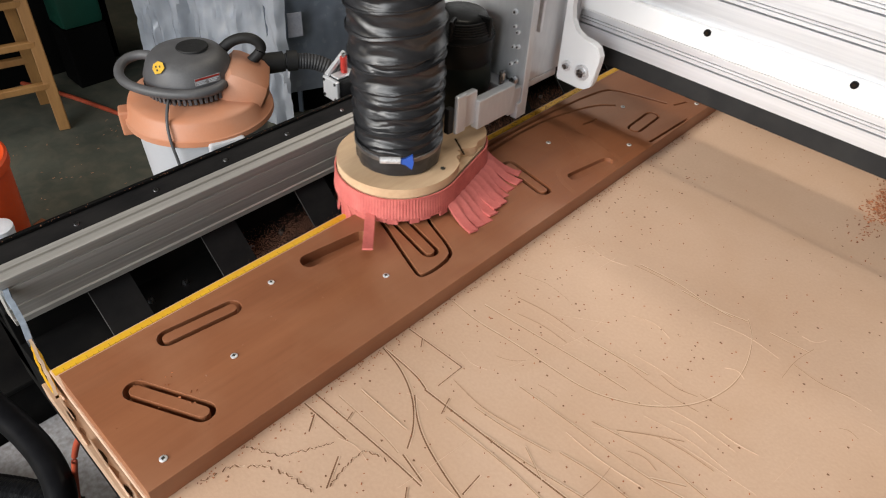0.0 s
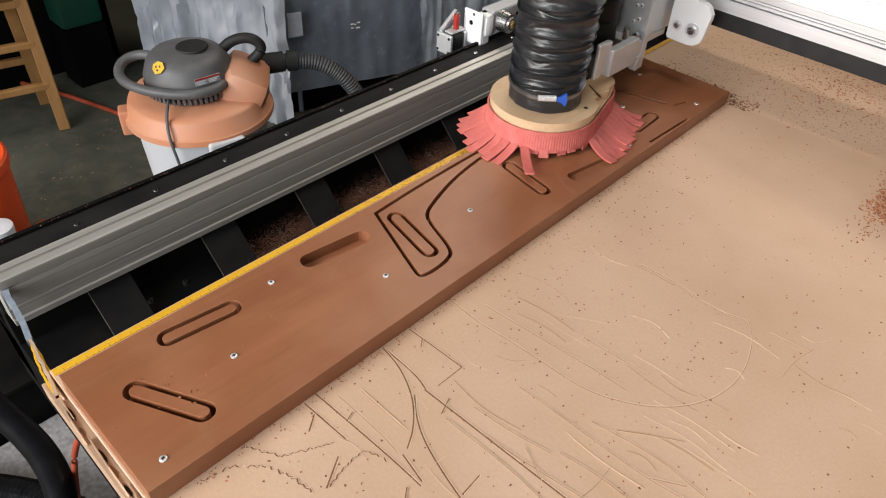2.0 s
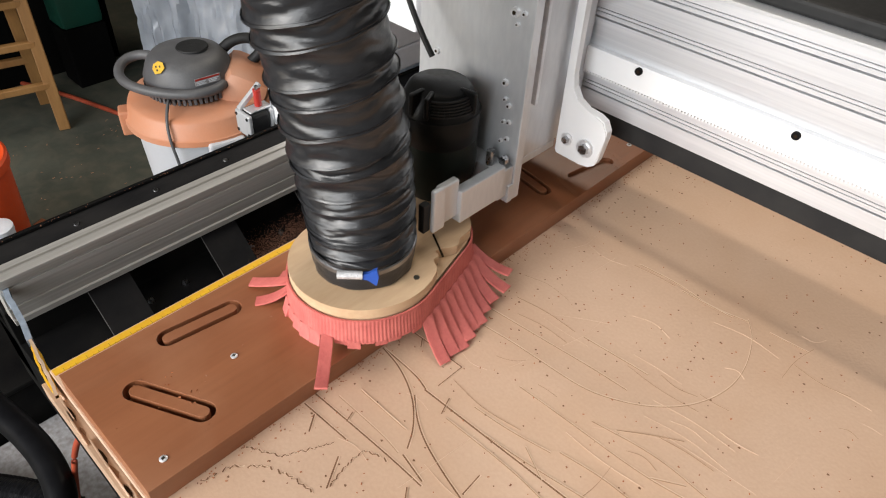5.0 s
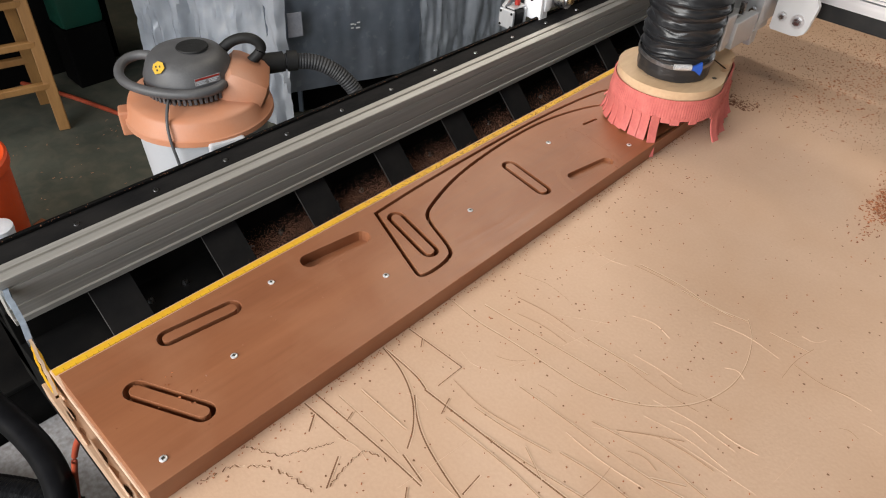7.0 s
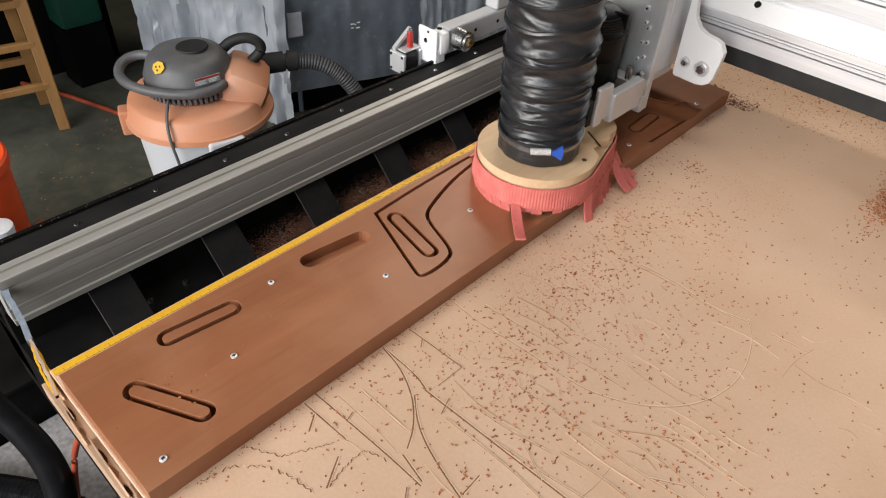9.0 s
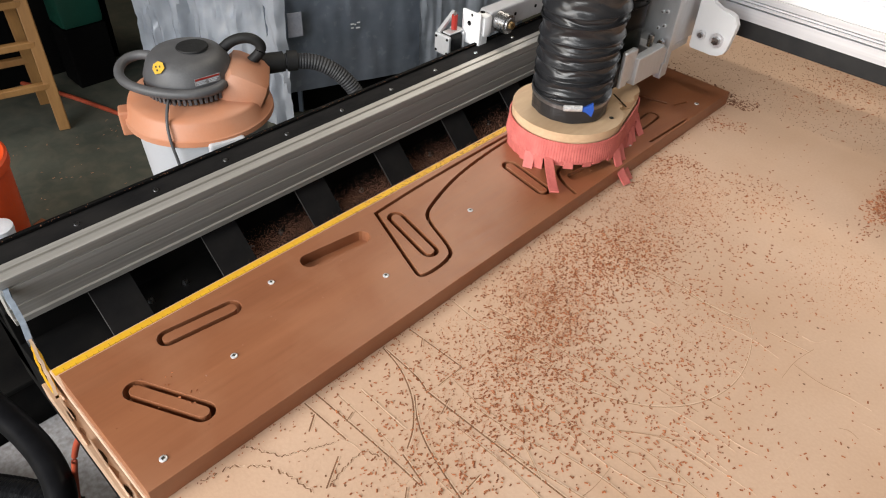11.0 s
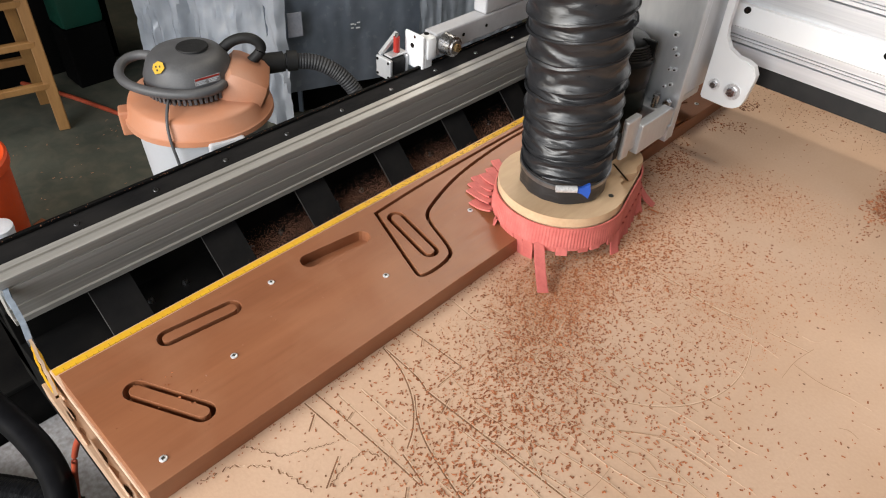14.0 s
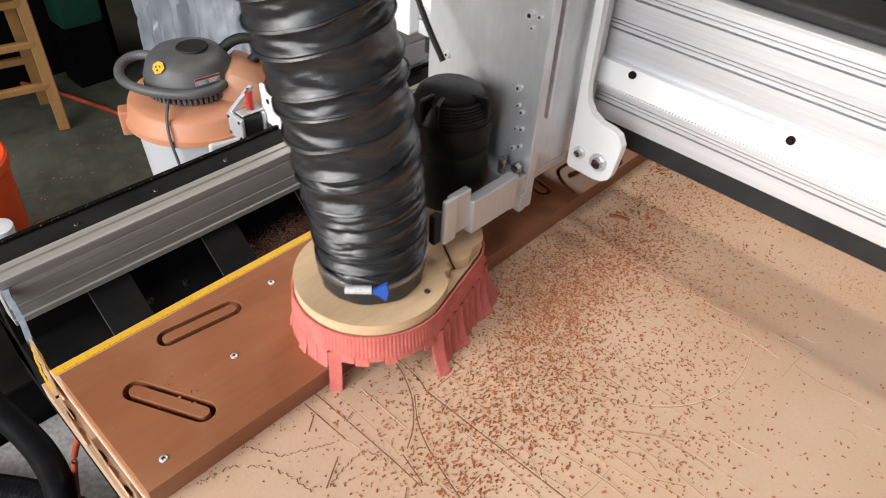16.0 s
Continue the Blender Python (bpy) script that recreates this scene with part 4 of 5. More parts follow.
# dark ribbon on the ring, in place of a shaded slit
part("ring_slit", ribbon([Vector((0.022, 0.098)), Vector((-0.014, 0.118))], 0.0022, 0.0850, 0.0862), VOID_SHADE, shoe)
band = bmesh.new()
rows = []
for i, (p, d) in enumerate(hull(0.0, 640)):
    wave = 0.0004 if i % 4 < 2 else -0.0001
    rows.append([band.verts.new((p.x + d.x * g, p.y + d.y * g, z)) for g, z in ((0.001, 0.0715), (0.003 + wave, 0.0715), (0.003 + wave, 0.060), (0.0052 + wave, 0.041), (0.0032, 0.041))])
for p, q in zip(rows, rows[1:] + rows[:1]):
    for k in range(4):
        band.faces.new((p[k], q[k], q[k + 1], p[k + 1]))
part("skirt_band", band, SKIRT, shoe, "ribbed pink-red rubber band", smooth=True)


def strip_mesh(length, width, curl):
    """A hanging rubber finger, pivot at its top, curling outwards along +x, ribbed along its length."""
    bm = bmesh.new()
    rows, x, z, k = [], 0.0, 0.0, 10
    cols = 7
    for i in range(k + 1):
        u = i / k
        ang = curl * u ** 1.2
        if i:
            x += math.sin(ang) * length / k
            z -= math.cos(ang) * length / k
        nrm = Vector((math.cos(ang), 0, math.sin(ang)))
        for side in (0.5, -0.5):
            for j in range(cols):
                y = width * (j / (cols - 1) - 0.5)
                rib = 0.0004 if j % 2 and side > 0 else 0.0
                rows.append(bm.verts.new(Vector((x, y, z)) + nrm * (0.0022 * side + rib)))
    w = 2 * cols
    for i in range(k):
        a, b = rows[i * w:(i + 1) * w], rows[(i + 1) * w:(i + 2) * w]
        for j in range(cols - 1):
            bm.faces.new((a[j], a[j + 1], b[j + 1], b[j]))
            bm.faces.new((a[cols + j + 1], a[cols + j], b[cols + j], b[cols + j + 1]))
        for p, q in ((0, cols), (cols - 1, 2 * cols - 1)):
            bm.faces.new((a[p], b[p], b[q], a[q]))
    last = rows[-w:]
    for j in range(cols - 1):
        bm.faces.new((last[j], last[j + 1], last[cols + j + 1], last[cols + j]))
    return bm


# fingers all round the skirt, each with its outward normal and rest tilt
STRIPS = []
lone = False
rnd = random.Random(21)
for p, nrm in hull(0.0040, 44):
    deg = math.degrees(math.atan2(nrm.y, nrm.x))
    gain = 1.0
    spread = 0.0
    width, twist = rnd.uniform(0.0132, 0.0152), 0
    if not lone and -73 < deg < -50:
        lone, length, curl, spread, width, twist = True, 0.070, 0.45, 0.9, 0.0135, 24
    elif -60 < deg < 6:
        length, curl = rnd.uniform(0.006, 0.014), 0.3
    elif deg < -60 or deg > 130:
        length, curl = rnd.uniform(0.042, 0.054), rnd.uniform(0.25, 0.8)
    elif deg < 56:
        length, curl, spread, twist = rnd.uniform(0.056, 0.066), rnd.uniform(0.5, 0.8), rnd.uniform(0.55, 0.80), -18 - 0.35 * deg
    else:
        length, curl, gain = rnd.uniform(0.040, 0.050), rnd.uniform(0.10, 0.4), 0.25
    st = part("skirt_strip", strip_mesh(length, width, curl), SKIRT, shoe, smooth=True)
    STRIPS.append((st, Vector((p.x, p.y, 0.0435)), math.atan2(nrm.y, nrm.x) + radians(twist), nrm, rnd.uniform(-8, 8), length, gain, curl, spread))

# ---------------------------------------------------------------- dust hose, in short rigid sections
hose = thing("dust_hose", "black wrinkled flexible dust hose with a blue-keyed clamp", "hose")


def hose_section(h, seed):
    """One bellows fold between two wire rings, crumpled."""
    bm = bmesh.new()
    seg, k = 168, 18
    lean, phase = 0.0042 + 0.0012 * noise.noise((seed * 3.7, 1.3, 0.4)), 0.9 + 0.35 * noise.noise((seed * 2.3, 0.2, 5.1))
    rings = []
    for i in range(k + 1):
        u = i / k
        ridge = abs(2 * u - 1) ** 2.2
        base = HR - 0.0034 + 0.0048 * ridge + 0.0004 * min(seed, 14)
        env = math.sin(math.pi * u) ** 0.7
        ring = []
        for j in range(seg):
            a = 2 * math.pi * j / seg
            c, s = math.cos(a), math.sin(a)
            c2, s2 = math.cos(a + 1.3 * u), math.sin(a + 1.3 * u)
            fold = noise.noise((1.3 * c, 1.3 * s, 0.9 * u + seed * 7.3))
            drift = noise.noise((1.1 * c, 1.1 * s, seed * 3.9))
            swell = 0.45 + 0.9 * abs(noise.noise((2.0 * c2, 2.0 * s2, seed * 1.7)))
            wrinkle = math.sin(2 * math.pi * (1.9 * u + 1.3 * drift) + 2 * a)
            r = base + env * (0.0022 * fold + 0.0013 * swell * wrinkle + 0.0008 * noise.noise((4.0 * c2, 4.0 * s2, 1.5 * u + seed)))
            ring.append(bm.verts.new((r * c, r * s, h * u + lean * math.sin(a + phase) + 0.0016 * noise.noise((2.2 * c, 2.2 * s, seed + u)))))
        rings.append(ring)
    for p, q in zip(rings, rings[1:]):
        for j in range(seg):
            bm.faces.new((p[j], p[(j + 1) % seg], q[(j + 1) % seg], q[j]))
    return bm


cuff = part("cuff", lathe([(0.0535, 0.0), (0.0565, 0.002), (0.0575, 0.012), (0.0566, 0.017), (0.0576, 0.022), (0.0568, 0.028), (0.0578, 0.034)], 96, wob=0.0026), HOSE, hose, smooth=True, m=pose(HX, HY, 0.0855))
part("clamp_band", lathe([(0.0580, 0.0), (0.0596, 0.001), (0.0596, 0.0065), (0.0580, 0.0075)], 64), BAND, hose, "bright steel band clamp", smooth=True, m=pose(HX, HY, 0.1125) @ pose(0, 0, 0, 4, 3, 0))
screw_dir = math.atan2(-0.033, 0.040)
key_m = pose(HX, HY, 0) @ Matrix.Rotation(screw_dir, 4, "Z")
part("clamp_screw", cyls(((0.063, -0.028, 0.1175), (0.0655, -0.002, 0.1175), 0.0045, None, 14)), SCREW, hose, m=key_m)
key = bmesh.new()
prism([(-0.002, -0.003), (0.004, -0.004), (0.013, -0.010), (0.015, 0.0), (0.013, 0.010), (0.004, 0.004), (-0.002, 0.003)], -0.0025, 0.0025, key)
part("clamp_key", key, BLUE, hose, "blue plastic butterfly key", m=key_m @ pose(0.0655, 0.0, 0.1165, 80, 0, 80))

SECTIONS = []
z = 0.116
for i in range(23):
    h = (0.0135 if i < 4 else (0.019 if i < 8 else 0.027)) * (1 + 0.3 * math.sin(i * 2.4))
    SECTIONS.append((part("hose_section", hose_section(h * 1.12, i + 1), HOSE, hose, smooth=True), z))
    z += h

# ---------------------------------------------------------------- shop vacuum
vac = thing("shop_vacuum", "dusty orange and grey workshop vacuum on the floor", "vacuum cleaner", pose(-1.029, 0.706, FLOOR_Z, 0, 0, 40) @ Matrix.Diagonal((0.86, 0.86, 0.86, 1)))
UP = 0.142
part("drum", lathe([(0.10, 0.02), (0.165, 0.03), (0.175, 0.06), (0.200, 0.40 + UP), (0.212, 0.405 + UP), (0.212, 0.425 + UP), (0.05, 0.43 + UP)], 56), BIN, vac, "pale grey plastic drum", smooth=True)
lid = part("lid", lathe([(0.220, 0.412), (0.226, 0.416), (0.225, 0.432), (0.219, 0.436), (0.206, 0.478), (0.198, 0.486), (0.165, 0.490), (0.128, 0.496), (0.05, 0.498)], 56), ORANGE, vac, "faded orange lid", smooth=True, m=pose(0, 0, UP))
shroud = boxes((-0.06, 0.080, -0.098, 0.098, -0.085, 0.045), bevel=0.034)
part("blower_shroud", shroud, ORANGE, lid, smooth=True, m=pose(0, 0, UP) @ Matrix.Rotation(radians(14), 4, "Z") @ pose(0.145, 0, 0.525, 0, 28, 0))
HOOD = pose(-0.012, 0.0, UP + 0.018) @ Matrix.Diagonal((1.13, 1.13, 0.97, 1))
hood = part("motor_hood", lathe([(0.112, 0.510), (0.113, 0.529), (0.118, 0.531), (0.1185, 0.553), (0.114, 0.566), (0.104, 0.594), (0.090, 0.611), (0.078, 0.616), (0.045, 0.626), (0.001, 0.628)], 48), GREY_PLASTIC, vac, "domed grey motor hood", smooth=True, m=HOOD)
part("hood_inset", lathe([(0.042, 0.6285), (0.040, 0.632), (0.001, 0.633)], 32), RUBBER, hood, smooth=True, m=HOOD @ pose(0.02, 0, 0))
for i in range(26):
    a = radians(-165 + i * 6.6)
    part("vent_rib", boxes((0.112, 0.121, -0.0038, 0.0038, 0.500, 0.530), bevel=0.001), GREY_PLASTIC, hood, m=HOOD @ Matrix.Rotation(a, 4, "Z"))
LABEL_AT = HOOD @ Matrix.Rotation(radians(-46), 4, "Z")
plate = part("label_plate", boxes((0.1165, 0.1185, -0.034, 0.034, 0.5615, 0.5845)), LABEL_G, hood, "grey printed label", m=LABEL_AT)
part("label_stripe", boxes((0.1185, 0.1190, -0.033, 0.033, 0.5785, 0.5838)), RED, plate, m=LABEL_AT)
for y0, z0, l in ((-0.031, 0.5735, 0.026), (-0.031, 0.569, 0.022), (-0.031, 0.5645, 0.026), (0.002, 0.5735, 0.028), (0.002, 0.569, 0.024), (0.002, 0.5645, 0.02)):
    part("label_text_bar", boxes((0.1185, 0.1190, y0, y0 + l, z0, z0 + 0.0025)), PAPER, plate, m=LABEL_AT)
warn = part("warning_label", prism([(-0.017, -0.010), (-0.006, -0.018), (0.012, -0.016), (0.018, 0.0), (0.010, 0.016), (-0.008, 0.017), (-0.018, 0.006)], 0.0, 0.001), LABEL_Y, hood, "yellow warning label", m=HOOD @ Matrix.Rotation(radians(-112), 4, "Z") @ pose(0.0985, 0, 0.604, 0, 52, 0) @ pose(0, 0, 0.002, 0, 0, 45))
WARN_AT = HOOD @ Matrix.Rotation(radians(-112), 4, "Z") @ pose(0.0985, 0, 0.604, 0, 52, 0) @ pose(0, 0, 0.002, 0, 0, 45)
for x, y in ((-0.006, -0.005), (0.005, -0.006), (-0.001, 0.005)):
    part("label_mark", boxes((x - 0.003, x + 0.003, y - 0.002, y + 0.002, 0.001, 0.0014)), TICK, warn, m=WARN_AT)
grip = [(-0.105, 0.010, 0.588), (-0.165, 0.030, 0.588), (-0.212, 0.005, 0.578), (-0.212, -0.055, 0.566), (-0.165, -0.112, 0.560), (-0.09, -0.142, 0.557), (-0.01, -0.150, 0.556), (0.055, -0.138, 0.556), (0.105, -0.095, 0.556), (0.112, -0.06, 0.556)]
part("carry_ring", tube(grip, 0.0145, 14), GREY_PLASTIC, vac, "curved grey carrying handle", smooth=True, m=pose(0, 0, UP - 0.01))
part("top_handle", tube([(0.0, 0.05, 0.612), (0.03, 0.066, 0.640), (0.06, 0.076, 0.664), (0.105, 0.088, 0.672), (0.137, 0.094, 0.655), (0.142, 0.094, 0.630), (0.12, 0.085, 0.605), (0.085, 0.07, 0.580), (0.06, 0.055, 0.560)], 0.0165, 12), RUBBER, vac, "black top handle", smooth=True, m=pose(0.048, 0.0, UP - 0.042))
part("latch", boxes((0.205, 0.240, -0.028, 0.028, 0.375, 0.455), bevel=0.006), ORANGE, vac, m=pose(0, 0, UP) @ Matrix.Rotation(radians(205), 4, "Z"))
part("front_latch", boxes((0.205, 0.236, -0.055, 0.055, 0.385, 0.425), bevel=0.008), BIN, vac, "pale plastic latch", m=pose(0, 0, UP) @ Matrix.Rotation(radians(-52), 4, "Z"))
part("power_cable", tube([(-0.03, -0.115, 0.68), (-0.02, -0.19, 0.655), (-0.01, -0.232, 0.60), (0.01, -0.238, 0.48), (0.02, -0.235, 0.2), (0.05, -0.22, 0.05), (0.10, -0.30, 0.008)], 0.0045), GREY_PLASTIC, vac, smooth=True)
part("outlet_neck", cyls(((0.06, 0.09, 0.515 + UP), (0.165, 0.13, 0.518 + UP), 0.034, 0.030, 24)), ORANGE, vac, smooth=True)
hose_v = part("suction_hose", tube([(0.16, 0.13, 0.518 + UP), (0.25, 0.17, 0.522 + UP), (0.36, 0.20, 0.652), (0.47, 0.20, 0.56), (0.56, 0.2, 0.3), (0.62, 0.2, 0.05)], 0.027, 18, ridges=1), SLEEVE, vac, "black ribbed suction hose")
part("hose_cuff", cyls(((0.150, 0.125, 0.518 + UP), (0.235, 0.163, 0.521 + UP), 0.035, 0.032, 24), ((0.245, 0.167, 0.521 + UP), (0.275, 0.178, 0.520 + UP), 0.033, 0.032, 24)), RUBBER, hose_v, "smooth black hose cuff", smooth=True)
for a in (30, 150, 270):
    part("caster", cyls(((0.16 * math.cos(radians(a)), 0.16 * math.sin(radians(a)) - 0.012, 0.022), (0.16 * math.cos(radians(a)), 0.16 * math.sin(radians(a)) + 0.012, 0.022), 0.022, None, 20)), RUBBER, vac)

# ---------------------------------------------------------------- plastic-draped boxes behind


def draped(p, q, z0, z1, deep, seed, amp):
    """A crumpled sheet over a block: front from p to q, then over the top."""
    bm = bmesh.new()
    p, q = Vector(p), Vector(q)
    n, m = 70, 60
    side = (q - p).normalized()
    out = Vector((side.y, -side.x))
    grid = []
    for i in range(n + 1):
        col = []
        for j in range(m + 1):
            u, v = i / n, j / m
            xy = p.lerp(q, u)
            if v < 0.75:
                z, push = z0 + (z1 - z0) * v / 0.75, 0.0
            else:
                z, push = z1, (v - 0.75) / 0.25 * deep
            k = (noise.noise((u * 9 + seed, v * 3, seed)) + 0.5 * noise.noise((u * 23, v * 7 + 4 * u, seed + 3)) + 0.55 * abs(noise.noise((u * 26 + 14 * v, v * 12 - 6 * u, seed))) + 0.45 * abs(noise.noise((u * 13 - 9 * v, v * 17, seed + 7)))) * amp
            w = xy + out * (k + 0.05 * (1 - v) ** 2 * amp * 10) - out * push
            col.append(bm.verts.new((w.x, w.y, z + 0.3 * k)))
        grid.append(col)
    for i in range(n):
        for j in range(m):
            bm.faces.new((grid[i][j], grid[i + 1][j], grid[i + 1][j + 1], grid[i][j + 1]))
    bmesh.ops.solidify(bm, geom=bm.faces, thickness=0.002)
    return bm


def crate(p, q, z0, z1, deep):
    p, q = Vector(p), Vector(q)
    side = (q - p).normalized()
    out = Vector((side.y, -side.x))
    a, b = p - out * 0.06, q - out * 0.06
    return prism([a, b, b - out * deep, a - out * deep], z0, z1)


pile = thing("covered_stack", "stack of boxes under crumpled clear plastic sheeting", "boxes")
part("carton", crate((-1.98, 1.022), (-1.50, 1.33), FLOOR_Z, 0.05, 0.5), SHEET_DARK, pile)
part("plastic_sheet", draped((-2.015, 1.004), (-1.46, 1.30), FLOOR_Z, 0.12, 0.5, 3, 0.035), SHEET, pile, "crumpled translucent grey plastic sheet", smooth=True)
big = thing("covered_cabinet", "dark cabinet under grey plastic sheeting", "cabinet")
# near-black body carries the shade below the sheet's hem
part("cabinet_body", crate((-1.52, 1.27), (-1.16, 2.24), FLOOR_Z, 0.15, 0.6), SHADE_BLACK, big)
sheet = part("plastic_sheet", draped((-1.53, 1.25), (-1.15, 2.28), -0.725, 0.2, 0.6, 9, 0.012), SHEET_DARK, big, "dark glossy plastic sheet", smooth=True)
part("milky_flap", draped((-1.325, 1.805), (-1.17, 2.225), -0.69, 0.21, 0.1, 5, 0.016), SHEET_MID, big, "milky grey plastic flap", smooth=True, m=pose(0.045, -0.02, 0))
ALONG = pose(-1.53 + 0.030, 1.25 - 0.012, 0, 0, 0, math.degrees(math.atan2(1.03, 0.38)))
part("paper_patch", boxes((0.075, 0.130, -0.004, 0.0, -0.49, -0.40), bevel=0.001), PATCH, sheet, "dull pinkish paper under the plastic", m=ALONG)
for x, z, l in ((0.315, -0.475, 0.012), (0.330, -0.478, 0.006), (0.342, -0.472, 0.010), (0.316, -0.490, 0.010), (0.336, -0.492, 0.016)):
    part("faded_mark", boxes((x, x + l, -0.004, 0.0, z, z + 0.004)), PAPER, sheet, m=ALONG)

# ---------------------------------------------------------------- step stool, bucket, cords, far clutter
stool = thing("step_ladder", "varnished pine step ladder standing open", "ladder")


def bar(a, b, w, d):
    a, b = Vector(a), Vector(b)
    m = Matrix.Translation(a) @ (b - a).to_track_quat("Z", "Y").to_matrix().to_4x4()
    return box(bmesh.new(), -w / 2, w / 2, -d / 2, d / 2, 0, (b - a).length, 0.004, m)


F1, T1 = Vector((-2.028, 0.624, FLOOR_Z)), Vector((-2.09, 0.645, -0.26))
F2, T2 = Vector((-2.272, 0.651, FLOOR_Z)), Vector((-2.13, 0.61, -0.26))
away = Vector((-0.12, -0.55, 0))
for f, t in ((F1, T1), (F2, T2)):
    part("leg", bar(f, t, 0.040, 0.026), PINE, stool)
    part("leg", bar(f + away, t + away * 0.8, 0.050, 0.032), PINE, stool)
for k in (0.30, 0.56, 0.80):
    part("rung", bar(F1.lerp(T1, k), F1.lerp(T1, k) + away * (1 - 0.2 * k), 0.026, 0.026), PINE, stool)
part("rung", bar(F2.lerp(T2, 0.36), F2.lerp(T2, 0.36) + away * 0.9, 0.026, 0.026), PINE, stool)
part("top_step", boxes((-2.26, -1.98, 0.10, 0.72, -0.26, -0.235), bevel=0.005), PINE, stool)

# unseen unit, added as a black filler to darken the far corner
dark = thing("shade_filler_unit", "added black unit that stands in for deep shade", "shelving")
part("carcass", boxes((-2.98, -2.48, -0.6, 1.05, FLOOR_Z, -0.45), bevel=0.004), SHADE_BLACK, dark)
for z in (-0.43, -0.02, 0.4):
    part("shelf_board", boxes((-2.98, -2.47, -0.6, 1.05, z - 0.02, z), bevel=0.003), SHADE_BLACK, dark)
part("back_panel", boxes((-3.0, -2.981, -0.6, 1.05, FLOOR_Z, 0.9)), SHADE_BLACK, dark)
part("side_panel", boxes((-2.98, -2.48, 1.051, 1.07, FLOOR_Z, 0.9)), SHADE_BLACK, dark)

bucket = thing("bucket", "orange-red plastic bucket on the floor", "bucket", pose(-1.42, 0.14, FLOOR_Z))
part("pail", lathe([(0.001, 0.004), (0.125, 0.004), (0.13, 0.012), (0.148, 0.33), (0.156, 0.335), (0.156, 0.36), (0.149, 0.365), (0.144, 0.33), (0.122, 0.02), (0.001, 0.016)], 44), BUCKET, bucket, smooth=True)
part("handle", tube([(0.156, 0, 0.34), (0.17, -0.06, 0.25), (0.165, -0.10, 0.2), (0.10, -0.16, 0.2)], 0.004), STEEL, bucket)
mug = thing("paint_can", "tall white plastic tub on the floor", "tub", pose(-1.225, 0.165, FLOOR_Z, 0, 0, 0))
part("can", lathe([(0.001, 0.0), (0.036, 0.0), (0.038, 0.225), (0.040, 0.23), (0.040, 0.245), (0.035, 0.247), (0.001, 0.243)], 28), PAPER, mug, smooth=True)
scrap = thing("wood_scraps", "small brown wood offcuts on the floor", "offcuts", pose(-1.46, 0.33, FLOOR_Z))
for x, y, a in ((0, 0, 20), (0.06, 0.03, 70), (0.03, -0.05, 130), (0.10, 0.09, 45)):
    part("offcut", boxes((-0.05, 0.05, -0.018, 0.018, 0.0, 0.02), bevel=0.002), PINE if a > 60 else MAHOGANY, scrap, m=pose(x, y, 0, 0, 0, a))
litter("floor_chips", 120, lambda r: (r.uniform(-2.0, -1.2), r.uniform(0.2, 0.9), FLOOR_Z + 0.0005), 31, PALE_CHIP, "scattered chips on the concrete floor", 0.003, 0.010)
cord = thing("extension_cord", "orange-red extension cord across the floor", "cord")
part("cable", tube([(-2.7, 0.55, FLOOR_Z + 0.006), (-2.292, 0.728, FLOOR_Z + 0.006), (-2.13, 0.78, FLOOR_Z + 0.006), (-1.995, 0.822, FLOOR_Z + 0.006), (-1.7, 0.9, FLOOR_Z + 0.006), (-1.3, 0.95, FLOOR_Z + 0.006)], 0.009), CORD, cord, smooth=True)
bag = thing("storage_tub", "green plastic tub on an added near-black stand", "tub", pose(-2.36, 0.895, FLOOR_Z))
part("tub", boxes((-0.07, 0.07, -0.085, 0.085, 0.245, 0.40), bevel=0.02), GREEN, bag, smooth=True)
# added support, near-black so that it sinks into the painted shade
part("tub_stand", boxes((-0.07, 0.07, -0.085, 0.085, 0.0, 0.244), bevel=0.004), SHADE_BLACK, bag)

# under the front corner
flex = thing("flexible_hose", "thick black flexible hose under the table's corner", "hose")
part("hose_tube", tube([(-0.75, -0.10, -0.49), (-0.60, -0.075, -0.455), (-0.46, -0.052, -0.45), (-0.37, -0.037, -0.45), (-0.29, -0.035, -0.45), (-0.225, -0.046, -0.455), (-0.17, -0.09, -0.50), (-0.18, -0.3, -0.6), (-0.25, -0.4, FLOOR_Z + 0.03)], 0.024, 18), HOSE_BLACK, flex, smooth=True)
ribbed = thing("ribbed_hose", "black ribbed hose lying below the table", "hose")
part("hose_tube", tube([(-0.62, -0.20, -0.70), (-0.45, -0.09, -0.66), (-0.38, -0.05, -0.66), (-0.25, 0.0, -0.68), (-0.1, 0.1, FLOOR_Z + 0.03)], 0.03, 18, ridges=1), HOSE_BLACK, ribbed)
wire = thing("red_cable", "dark red cable hanging below the bed", "cable")
part("cable", tube([(-0.12, 0.02, -0.2), (-0.26, 0.0, -0.40), (-0.255, -0.03, -0.52), (-0.27, -0.06, -0.7), (-0.3, -0.1, FLOOR_Z + 0.006)], 0.005), CORD, wire, smooth=True)
# unseen black block, added to keep the floor beside the table dark
floor_filler = thing("floor_filler_block", "added black block that darkens the floor beside the table", "crate", pose(0, 0, FLOOR_Z))
part("filler_body", boxes((-1.05, -0.66, -0.16, 0.34, 0.0, 0.235), bevel=0.008), BLACK, floor_filler)
part("filler_lid", boxes((-1.06, -0.65, -0.17, 0.35, 0.236, 0.25), bevel=0.004), BLACK, floor_filler)
shelf = thing("lower_shelf", "pale board shelf under the table", "shelf")
part("board", boxes((-0.64, -0.36, -0.16, 0.06, -0.74, -0.72), bevel=0.002), LABEL_G, shelf)
